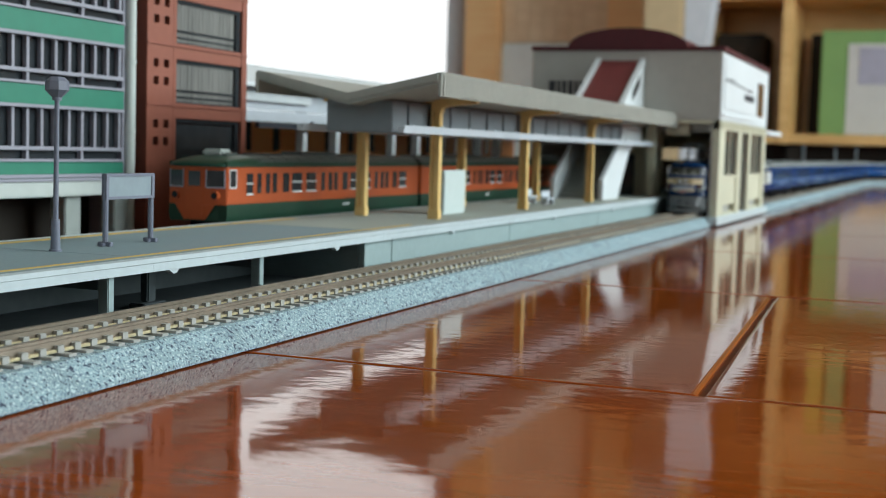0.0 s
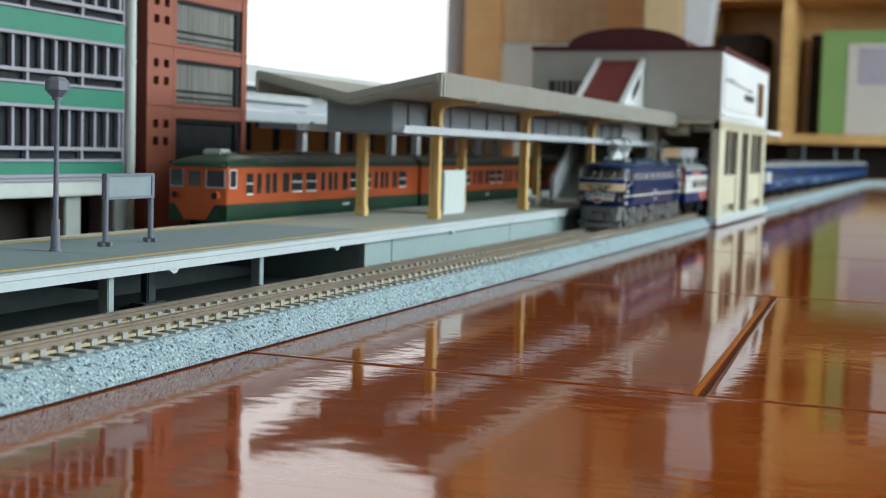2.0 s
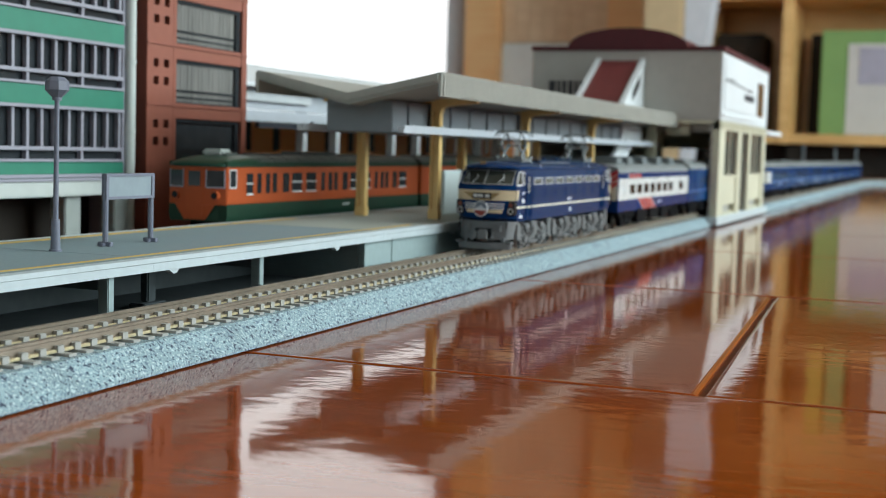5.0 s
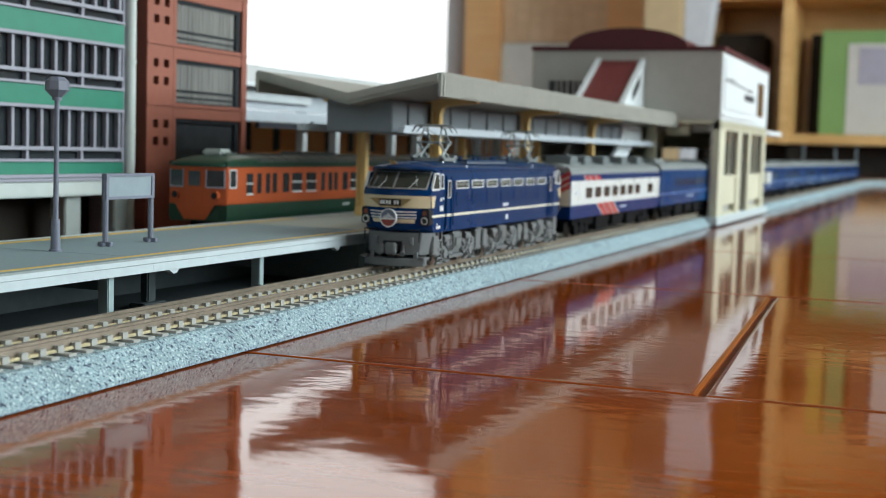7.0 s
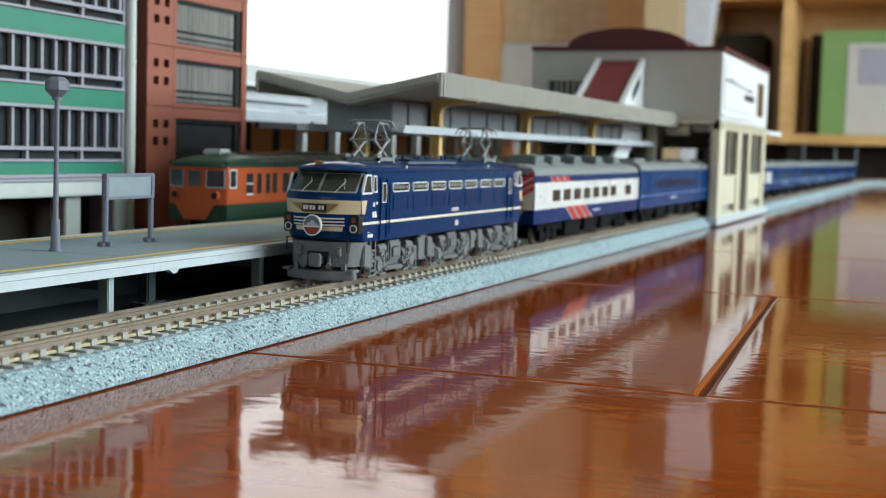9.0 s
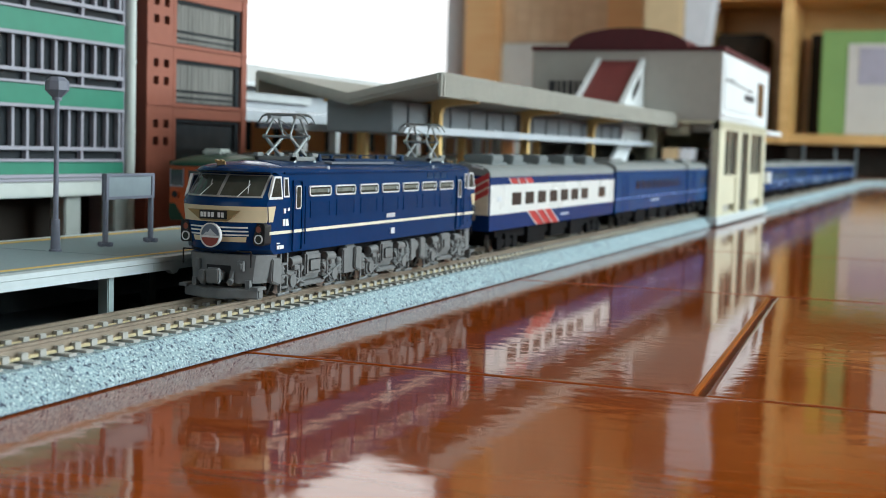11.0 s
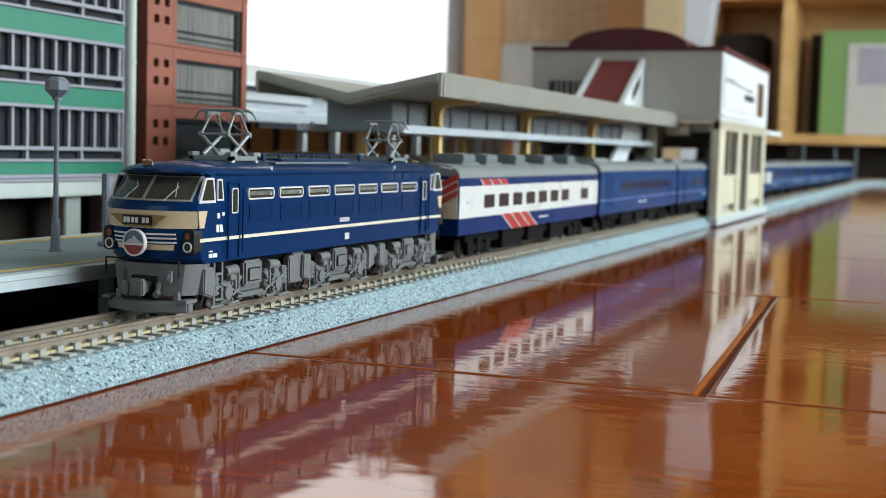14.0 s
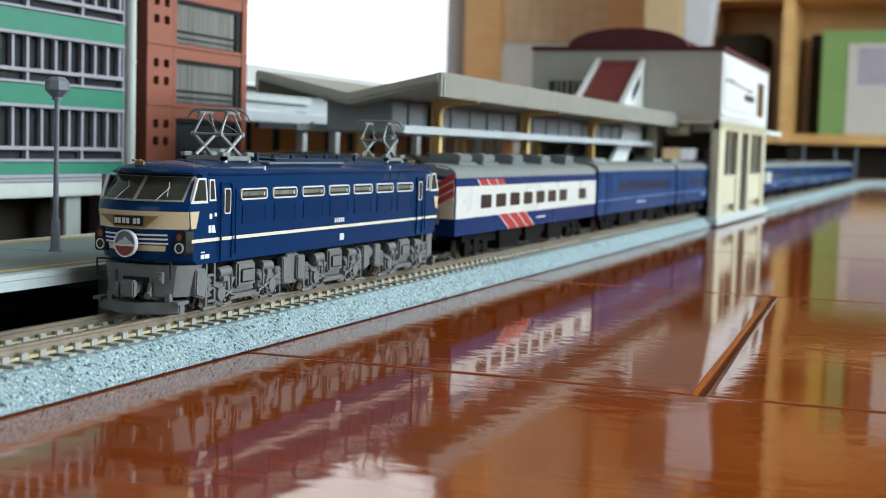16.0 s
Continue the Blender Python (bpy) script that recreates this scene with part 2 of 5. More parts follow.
def prism(pts, axis, a0, a1, bm=None, bev=0.0):
    """A polygon drawn out along an axis; its points lie in the other two axes, in order."""
    bm = bm or bmesh.new()
    put = {"x": lambda p, a: (a, p[0], p[1]), "y": lambda p, a: (p[0], a, p[1]), "z": lambda p, a: (p[0], p[1], a)}[axis]
    lo = [bm.verts.new(put(p, a0)) for p in pts]
    hi = [bm.verts.new(put(p, a1)) for p in pts]
    n = len(pts)
    bm.faces.new(lo)
    bm.faces.new(hi[::-1])
    for i in range(n):
        bm.faces.new((lo[i], hi[i], hi[(i + 1) % n], lo[(i + 1) % n]))
    if bev:
        bmesh.ops.recalc_face_normals(bm, faces=bm.faces)
        bmesh.ops.bevel(bm, geom=bm.edges[:], offset=bev, segments=2, affect="EDGES", clamp_overlap=True)
    return bm


def rod(p0, p1, r, seg=10, r2=None, bm=None):
    """A round bar, or a cone, from p0 to p1."""
    bm = bm or bmesh.new()
    p0, p1 = Vector(p0), Vector(p1)
    q = (p1 - p0).to_track_quat("Z", "Y")
    rings = []
    for p, rr in ((p0, r), (p1, r if r2 is None else r2)):
        rings.append([bm.verts.new(p + q @ Vector((rr * math.cos(a), rr * math.sin(a), 0))) for a in (2 * math.pi * i / seg for i in range(seg))])
    for i in range(seg):
        j = (i + 1) % seg
        bm.faces.new((rings[0][i], rings[0][j], rings[1][j], rings[1][i]))
    bm.faces.new(rings[0][::-1])
    bm.faces.new(rings[1])
    return bm


def rrect(x0, x1, z0, z1, r, n=4):
    """A rectangle with rounded corners, as a list of points."""
    out = []
    for cx, cz, a0 in ((x1 - r, z1 - r, 0), (x0 + r, z1 - r, 90), (x0 + r, z0 + r, 180), (x1 - r, z0 + r, 270)):
        for i in range(n + 1):
            a = radians(a0 + 90 * i / n)
            out.append((cx + r * math.cos(a), cz + r * math.sin(a)))
    return out


def ring(outer, inner, axis, a0, a1):
    """A frame between two outlines with as many points, drawn out along an axis."""
    bm = bmesh.new()
    put = {"x": lambda p, a: (a, p[0], p[1]), "y": lambda p, a: (p[0], a, p[1]), "z": lambda p, a: (p[0], p[1], a)}[axis]
    n = len(outer)
    vs = [[bm.verts.new(put(p, a)) for p in pts] for pts in (outer, inner) for a in (a0, a1)]
    o0, o1, i0, i1 = vs
    for k in range(n):
        j = (k + 1) % n
        for a, b in ((o0, o1), (i1, i0), (o1, i1), (i0, o0)):
            bm.faces.new((a[k], a[j], b[j], b[k]))
    return bm


# ---------------------------------------------------------------- the room
X0, X1, Y0, Y1, ZC = -1900, 3600, -1900, 3300, 2400


def room():
    solid("floor", B((X0, X1 + 60, Y0 - 60, Y1 + 60, -30, -0.75)), GAP, (0, 0, -30), "dark joints between varnished wooden floorboards", kind="structure")
    solid("ceiling", B((X0 - 100, X1 + 100, Y0 - 100, Y1 + 100, ZC, ZC + 40)), CEIL, (0, 0, ZC), "pale boarded ceiling of the room", kind="structure")
    # wall behind the shelf, with the tall window
    bm = B((X1, X1 + 90, Y0 - 90, 1272, -2, ZC), (X1, X1 + 90, 2760, Y1 + 90, -2, ZC), (X1, X1 + 90, 1272, 2760, 1850, ZC), (X1, X1 + 90, 1272, 2760, -2, 60))
    solid("wall_east", bm, PLASTER, (X1, 0, 0), "pale plaster wall with a tall bright window", kind="structure")
    bm = B((X0 - 90, X1, Y1, Y1 + 90, -2, ZC))
    solid("wall_north", bm, PLASTER, (0, Y1, 0), "pale plaster wall", kind="structure")
    bm = B((X0 - 90, -20, Y0 - 90, Y0, -2, ZC), (2520, X1, Y0 - 90, Y0, -2, ZC), (-20, 2520, Y0 - 90, Y0, 1900, ZC), (-20, 2520, Y0 - 90, Y0, -2, 200))
    solid("wall_south", bm, PLASTER, (0, Y0, 0), "pale plaster wall with a wide window", kind="structure")
    # unseen wall; its opening is made only to hold the added west fill
    bm = B((X0 - 90, X0, Y0, -450, -2, ZC), (X0 - 90, X0, 950, Y1, -2, ZC), (X0 - 90, X0, -450, 950, 1750, ZC), (X0 - 90, X0, -450, 950, -2, 450))
    solid("wall_west", bm, PLASTER, (X0, 0, 0), "pale plaster wall with an opening for the added fill lamp", kind="structure")
    solid("backdrop", B((X1 + 500, X1 + 520, 600, 3600, -400, 2600)), DAY, (X1 + 500, 2000, 0), "bright overexposed daylight outside the window", kind="structure")
    w = thing("window_1", (X1 + 40, 2045, 60), "tall wooden window frame with bright daylight behind", "window", kind="structure")
    part("window_frame", ring([(1272, 60), (2760, 60), (2760, 1850), (1272, 1850)], [(1284, 78), (2740, 78), (2740, 1830), (1284, 1830)], "x", X1 + 20, X1 + 70), WHITEF, w)
    # timber posts and panels
    for y0, y1 in ((1098, 1200), (676, 780)):
        solid("timber_post", B((X1 - 70, X1 + 4, y0, y1, 0, ZC - 2), bev=4), PINE, (X1 - 35, (y0 + y1) / 2, 0), "orange-brown square timber post against the wall", "post", "timber posts")
    solid("wall_trim", B((X1 - 34, X1 - 3, 1206, 1268, 0, ZC - 4), bev=2), PALEG, (X1, 1250, 0), "pale grey window jamb beside the timber post", kind="structure")
    for i in range(8):
        a = 782 + i * 39.4
        solid("wall_panel", B((X1 - 24, X1 - 3, a, a + 38.6, 345, ZC - 3), bev=1.5), PANEL, (X1, a, 345), "light brown wooden wall boarding", kind="structure")
    solid("low_wall", B((X1 - 30, X1 - 4, 782, 1096, 0, 342), bev=2), WHITEWALL, (X1, 950, 0), "whitish plaster panel below the wooden boarding", kind="structure")
    solid("cardboard_box", B((X1 - 420, X1 - 130, 502, 602, 1, 620), bev=6), PALEW, (X1 - 300, 560, 1), "pale brown tall cardboard box on the floor", "box")
    bm = prism([(478, 1), (498, 1), (500, 760), (396, 760)], "x", X1 - 410, X1 - 322)
    solid("white_bag", bm, CLOTH, (X1 - 366, 490, 1), "white hanging cloth bag beside the shelf", "bag")


def cabinet():
    """The low wooden shelf at the far wall: open compartments with a folder."""
    c = thing("shelf_cabinet", (3400, 0, 0), "honey-coloured wooden shelf cabinet with open compartments", "shelf")
    xf, xb, y0, y1, z0, z1 = 3290, 3590, -700, 486, 72, 900
    part("back_panel", B((xb - 12, xb, y0, y1, z0, z1)), OAK, c)
    for z in (z0, 425, z1 - 24):
        part("shelf_board", B((xf, xb - 13, y0, y1, z, z + 24), bev=1.5), OAK, c)
    for y in (y0, -310, 252, y1 - 24):
        part("upright", B((xf - 4, xb - 13, y, y + 26, z0 - 1, z1), bev=1.5), OAK, c)
    for y in (y0 + 30, -300, 215, y1 - 70):
        part("foot", B((xf + 20, xf + 60, y, y + 40, 0, z0)), DARKGAP, c)
    for y in (215, 139, 91):
        part("metal_leg", rod((xf + 12, y, 0), (xf + 12, y, z0), 2.0, 10), SIGNG, c, "thin grey metal leg")
    # near-black block that paints the shade in the gap below the cabinet
    part("plinth", B((xf + 80, xb, y0, y1, 0, z0 - 1)), DARKGAP, c)
    # added black block, gives the open compartment its dark recess
    solid("recess_block", B((xb - 200, xb - 30, 334, 452, 97, 349), bev=4), DARKGAP, (xb - 100, 393, 97), "black block standing in for the shelf compartment's dark recess", "case")
    solid("black_binder", B((xb - 112, xb - 30, 198, 226, 97, 354), bev=2), DARKGAP, (xb - 70, 212, 97), "black narrow binder beside the green folder", "binder")
    for y0, y1, ht, mt, lab in ((148, 188, 205, YELLOWB, "yellow cloth-bound book standing on the upper shelf"), (96, 140, 190, GREENP, "green book standing on the upper shelf"),
                                (40, 84, 215, BROWNB, "brown book standing on the upper shelf"), (-20, 32, 200, PAPER, "pale grey box file standing on the upper shelf"),
                                (-70, -28, 210, YELLOWB, "yellow cloth-bound book standing on the upper shelf"), (300, 352, 230, BROWNB, "brown book standing on the upper shelf")):
        k = thing("book", (xb - 150, (y0 + y1) / 2, 449.2), lab, "book", "books on the shelf")
        part("cover", B((xb - 230, xb - 60, y0, y0 + 4, 449.2, 449.2 + ht), (xb - 230, xb - 60, y1 - 4, y1, 449.2, 449.2 + ht), (xb - 234, xb - 230.2, y0, y1, 449.2, 449.2 + ht)), mt, k)
        part("pages", B((xb - 228, xb - 66, y0 + 4.5, y1 - 4.5, 452, 445 + ht)), PAPER, k)
    f = thing("green_folder", (xb - 200, 60, 97), "green folder with a pale printed sheet on its cover", "folder")
    part("cover", B((xb - 215, xb - 195, -165, 190, 97, 355), bev=2), GREENP, f)
    part("sheet", B((xb - 217, xb - 215.5, -115, 126, 99, 322)), PAPER, f, "pale grey printed sheet")
    part("picture", B((xb - 218.5, xb - 217.2, -75, 100, 222, 312)), PAPER2, f, "lilac printed panel")


def plank_mesh(w, l, skew0=0.0, skew1=0.0):
    """One floorboard w by l, with eased edges and slightly dished ends, its top at z 0; its ends may be cut askew."""
    us = [0, 0.3, 0.6, 1.1, 2.0, 3.2, 4.8, 7.0, 8.0]
    us = us + [l - u for u in us[::-1]]
    xs = [(0.0, -0.75), (0.12, -0.3), (0.4, -0.03), (0.7, 0.0), (1.2, 0.0), (w - 1.2, 0.0), (w - 0.7, 0.0), (w - 0.4, -0.03), (w - 0.12, -0.3), (w, -0.75)]
    bm = bmesh.new()
    rows = []
    for u in us:
        e = min(u, l - u)
        drop = 0.11 * max(0.0, 1 - e / 7.0) ** 2 + 0.45 * max(0.0, 1 - e / 0.6) ** 2
        k = skew0 if u < l / 2 else skew1
        rows.append([bm.verts.new((x, u + k * (x - w / 2), z - drop)) for x, z in xs])
    for r0, r1 in zip(rows, rows[1:]):
        for i in range(len(xs) - 1):
            bm.faces.new((r0[i], r0[i + 1], r1[i + 1], r1[i]))
    rim = [r[0] for r in rows] + rows[-1][1:] + [r[-1] for r in rows[-2::-1]] + rows[0][-2:0:-1]
    low = [bm.verts.new((v.co.x, v.co.y, -2)) for v in rim]
    for i in range(len(rim)):
        j = (i + 1) % len(rim)
        bm.faces.new((rim[i], low[i], low[j], rim[j]))
    return mesh_of("floorboard", bm, FLOOR, Vector((0, 0, 0)), 50)


def floorboards(floor):
    w = 151.0
    meshes = {}
    for i in range(-14, 23):
        x = 196.0 + i * w
        cuts = [-1910, -1000 + (i * 337) % 700, -87 if i == 0 else 260 + (i * 211) % 600, 1150 + (i * 97) % 500, 2300, 3320]
        if i == 0:
            cuts = [-1910, -1000, -87, 820, 1730, 2600, 3320]
        if -3 < i < 3 and i:
            cuts = [-1910, -620 - 90 * i, 700 + 60 * i, 1600, 2500, 3320]
        for a, b in zip(cuts, cuts[1:]):
            key = (round(b - a - 0.8), i == 0 and a == -87, i == 0 and b == -87)
            l = key[0]
            if key not in meshes:
                meshes[key] = plank_mesh(w - 0.6, l, 0.052 * key[1], 0.052 * key[2])
            me = meshes[key]
            ob = new("floorboard", me)
            ob.parent = floor
            ob.location = Vector((x * 0.001, (a + 0.4) * 0.001, 0)) - floor.location


# ---------------------------------------------------------------- tracks
ZR = 7.3
XC, RC = 2020.0, 282.0


def way_at(d):
    """The place and heading at d along the main line: straight, then a curve."""
    if d <= XC:
        return d, 0.0, 0.0
    a = (d - XC) / RC
    return XC + RC * math.sin(a), -RC * (1 - math.cos(a)), -a


BED = [(-9.5, 0), (-9.5, 0.28), (-12.8, 0.28), (-12.8, 0.95), (-9.3, 4.7), (9.3, 4.7), (12.8, 0.95), (12.8, 0.28), (9.5, 0.28), (9.5, 0)]


def rail_profile(y):
    return [(y - 0.75, 5.1), (y - 0.75, 5.45), (y - 0.28, 5.75), (y - 0.28, 6.7), (y - 0.5, 6.85), (y - 0.5, ZR - 0.1), (y - 0.4, ZR),
            (y + 0.4, ZR), (y + 0.5, ZR - 0.1), (y + 0.5, 6.85), (y + 0.28, 6.7), (y + 0.28, 5.75), (y + 0.75, 5.45), (y + 0.75, 5.1)]


def sleeper_boxes(x, y=0.0):
    out = [(x - 0.85, x + 0.85, y - 8.0, y + 8.0, 4.4, 5.12)]
    for ry in (-4.7, 4.7):
        for sgn in (-1, 1):
            a, b = sorted((ry + sgn * 0.34, ry + sgn * 1.2))
            out.append((x - 0.68, x + 0.68, y + a, y + b, 5.1, 6.12))
    return out


def main_line():
    pitch, length = 3.95, 248.0
    me = None
    for k in range(9):
        a = 337.0 + (k - 2) * length
        b = a + length - 0.25
        if k == 8:
            b = XC
        t = thing("track_section", ((a + b) / 2, 0, 0), "grey-blue moulded ballast track with nickel rails on the floor", "track", "main line track")
        part("ballast_bed", prism(BED, "x", a, b), BALLAST, t, "speckled grey-blue ballast moulding")
        for y in (-4.7, 4.7):
            part("rail", prism(rail_profile(y), "x", a, b), RAIL, t)
            part("rail_foot", B((a, b, y - 0.95, y + 0.95, 5.14, 5.6)), FOOT, t, "bright brassy rail foot")
            part("rail_joiner", B((b - 3, b + 3, y - 1.15, y + 1.15, 5.13, 5.9), bev=0.15), BRASS, t)
        n = int((b - a) / pitch)
        if 1 <= k <= 5:
            if me is None:
                me = mesh_of("sleeper", B(*sleeper_boxes(0)), SLEEPER, Vector((0, 0, 0)), 0)
            for i in range(n + 1):
                ob = new("sleeper", me)
                ob.parent = t
                ob.location = ((a + 1.8 + i * pitch - (a + b) / 2) * 0.001, 0, 0)
        else:
            boxes = [bx for i in range(n + 1) for bx in sleeper_boxes(a + 1.8 + i * pitch)]
            part("sleepers", B(*boxes), SLEEPER, t, smooth=0, kind="stuff")
    # the far curve
    t = thing("curved_track", (XC + 200, -60, 0), "grey-blue moulded ballast track bending away on the floor", "track", "main line track")
    for name, prof, mat in (("ballast_bed", BED, BALLAST), ("rail", rail_profile(-4.7), RAIL), ("rail", rail_profile(4.7), RAIL)):
        bm = bmesh.new()
        rings = []
        for i in range(41):
            x, y, h = way_at(XC + 0.01 + i * RC * 2.4 / 40)
            rings.append([bm.verts.new((x - p[0] * math.sin(h), y + p[0] * math.cos(h), p[1])) for p in prof])
        for r0, r1 in zip(rings, rings[1:]):
            for j in range(len(prof)):
                jj = (j + 1) % len(prof)
                bm.faces.new((r0[j], r0[jj], r1[jj], r1[j]))
        part(name, bm, mat, t)
    bm = bmesh.new()
    for i in range(170):
        x, y, h = way_at(XC + 2 + i * 3.95)
        m = Matrix.Translation((x, y, 0)) @ Matrix.Rotation(h, 4, "Z")
        for x0, x1, y0, y1, z0, z1 in sleeper_boxes(0)[:1]:
            vs = [bm.verts.new(m @ Vector((px, py, pz))) for px in (x0, x1) for py in (y0, y1) for pz in (z0, z1)]
            for f in ((0, 1, 3, 2), (4, 6, 7, 5), (0, 4, 5, 1), (2, 3, 7, 6), (0, 2, 6, 4), (1, 5, 7, 3)):
                bm.faces.new([vs[q] for q in f])
    part("sleepers", bm, SLEEPER, t, smooth=0, kind="stuff")


YS = 72.0


def side_line():
    for a in (80, 328, 576, 824):
        b = a + 247.8
        t = thing("track_section", ((a + b) / 2, YS, 0), "grey-blue ballast track beyond the platform", "track", "side line track")
        part("ballast_bed", prism([(p[0] + YS, p[1]) for p in BED], "x", a, b), BALLAST, t)
        for y in (-4.7, 4.7):
            part("rail", prism(rail_profile(y + YS), "x", a, b), RAIL, t)
        boxes = [bx for i in range(62) for bx in sleeper_boxes(a + 1.8 + i * 3.95, YS)[:1]]
        part("sleepers", B(*boxes), SLEEPER, t, smooth=0, kind="stuff")


# ---------------------------------------------------------------- platform
PZ, PY0, PY1 = 14.3, 12.6, 59.4


def platform():
    p = thing("platform", (380, 36, 0), "grey island platform with pale edges and yellow lines", "platform")
    base = part("base_plate", B((90, 655, 16.5, 56, 0.3, 1.6), bev=0.2), UNDERSHADE, p, "grey base plate darkened for the shade under the deck")
    seams = [(90, 204.95), (205, 309.9), (310, 418.9), (419, 536.9), (537, 655)]
    for i, (a, b) in enumerate(seams):
        part("deck", B((a, b, PY0 + 1.9, PY1 - 1.9, PZ - 1.6, PZ), bev=0.12), PLAT if i < 2 else PLATB, p, "grey platform deck" if i < 2 else "beige paved platform deck")
        for y0, y1 in ((PY0, PY0 + 1.85), (PY1 - 1.85, PY1)):
            e = part("edge_strip", prism([(y0, PZ - 2.6), (y0, PZ - 1.0), (y0 - 0.25 if y0 < 30 else y0, PZ - 0.9), (y0 - 0.25 if y0 < 30 else y0, PZ), (y1, PZ + 0.05), (y1, PZ - 2.6)], "x", a, b), NOSE, p, "pale blue-grey platform edge")
    for y, hw in ((PY0 + 5.0, 0.75), (PY1 - 4.4, 1.3)):
        part("yellow_line", B((90, 340, y - hw, y + hw, PZ, PZ + 0.06)), YELLOW, p)
    for y in (PY0 + 1.2, PY1 - 2.2):
        for x in (139, 193.5, 248):
            part("leg", B((x - 0.9, x + 0.9, y, y + 2.2, 0.3, PZ - 2.55), bev=0.15), TEAL, p)
    # braces, footings and back wall share the grey darkened for under-deck shade
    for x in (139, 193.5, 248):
        part("cross_brace", B((x - 1.0, x + 1.0, PY0 + 3.5, PY1 - 3.5, 9.2, PZ - 1.6)), UNDERSHADE, p)
        part("footing", B((x - 26, x - 18, 26, 30, 1.6, 3.0), (x - 23.5, x - 20.5, 27, 29, 3.0, PZ - 1.65), bev=0.3), UNDERSHADE, p, "cross-shaped footing darkened for the shade under the deck")
    part("back_wall", B((90, 655, 46, 47.5, 1.6, PZ - 1.65)), UNDERSHADE, p)
    for a, b in ((301.5, 318.6), (319, 418.6), (419, 536.6), (537, 655)):
        part("wall_panel", B((a, b, PY0 + 1.3, PY0 + 3.2, 0.2, PZ - 2.62), bev=0.12), TEAL, p, "grey-green platform side wall")
    part("end_panel", B((301.5, 303, PY0 + 3.3, 45.9, 1.65, PZ - 1.65)), TEAL, p)
    for x in (212, 283, 362, 470, 560):
        part("bracket", prism([(x - 1.6, PZ - 2.6), (x + 1.8, PZ - 2.6), (x + 1.2, PZ - 3.3), (x, PZ - 3.5)], "y", PY0 + 0.2, PY0 + 1.4), NOSE, p)


def platform_lamp():
    l = thing("platform_lamp", (205.4, 35.2, PZ), "slate-grey post lamp with a faceted head on the platform", "lamp")
    x, y = 205.4, 35.2
    part("base_sleeve", rod((x, y, PZ), (x, y, PZ + 6.2), 0.95, 14, 0.8, rod((x, y, PZ), (x, y, PZ + 0.4), 1.25, 14)), STEEL, l)
    part("pole", rod((x, y, PZ + 6.2), (x + 0.25, y, 43.6), 0.52, 12, 0.46), STEEL, l)
    part("collar", rod((x + 0.25, y, 43.2), (x + 0.25, y, 43.9), 0.9, 12), STEEL, l)
    bm = rod((x + 0.25, y, 43.7), (x + 0.25, y, 45.2), 0.85, 8, 2.3)
    rod((x + 0.25, y, 45.2), (x + 0.25, y, 46.9), 2.3, 8, 2.2, bm)
    rod((x + 0.25, y, 46.9), (x + 0.25, y, 47.7), 2.2, 8, 1.3, bm)
    part("lamp_head", bm, STEEL, l, "faceted grey lamp head", smooth=20)


def name_board():
    s = thing("station_sign", (229.5, 35.4, PZ), "blank grey station name board on two posts", "sign")
    a, b, y = 221.5, 237.6, 35.4
    for x in (a, b):
        part("post", rod((x, y, PZ), (x, y, PZ + 14.3), 0.62, 10), STEEL, s)
        part("foot", B((x - 1.6, x + 1.6, y - 0.5, y + 0.5, PZ, PZ + 0.7), (x - 0.5, x + 0.5, y - 1.6, y + 1.6, PZ, PZ + 0.9), bev=0.12), STEEL, s)
    part("board", B((a, b, y - 0.35, y + 0.35, 24.2, 28.7), bev=0.08), SIGNG, s, "plain grey-green board")
    part("frame", ring([(a - 0.5, 23.8), (b + 0.5, 23.8), (b + 0.5, 29.1), (a - 0.5, 29.1)], [(a + 0.4, 24.4), (b - 0.4, 24.4), (b - 0.4, 28.5), (a + 0.4, 28.5)], "y", y - 0.6, y + 0.6), STEEL, s)


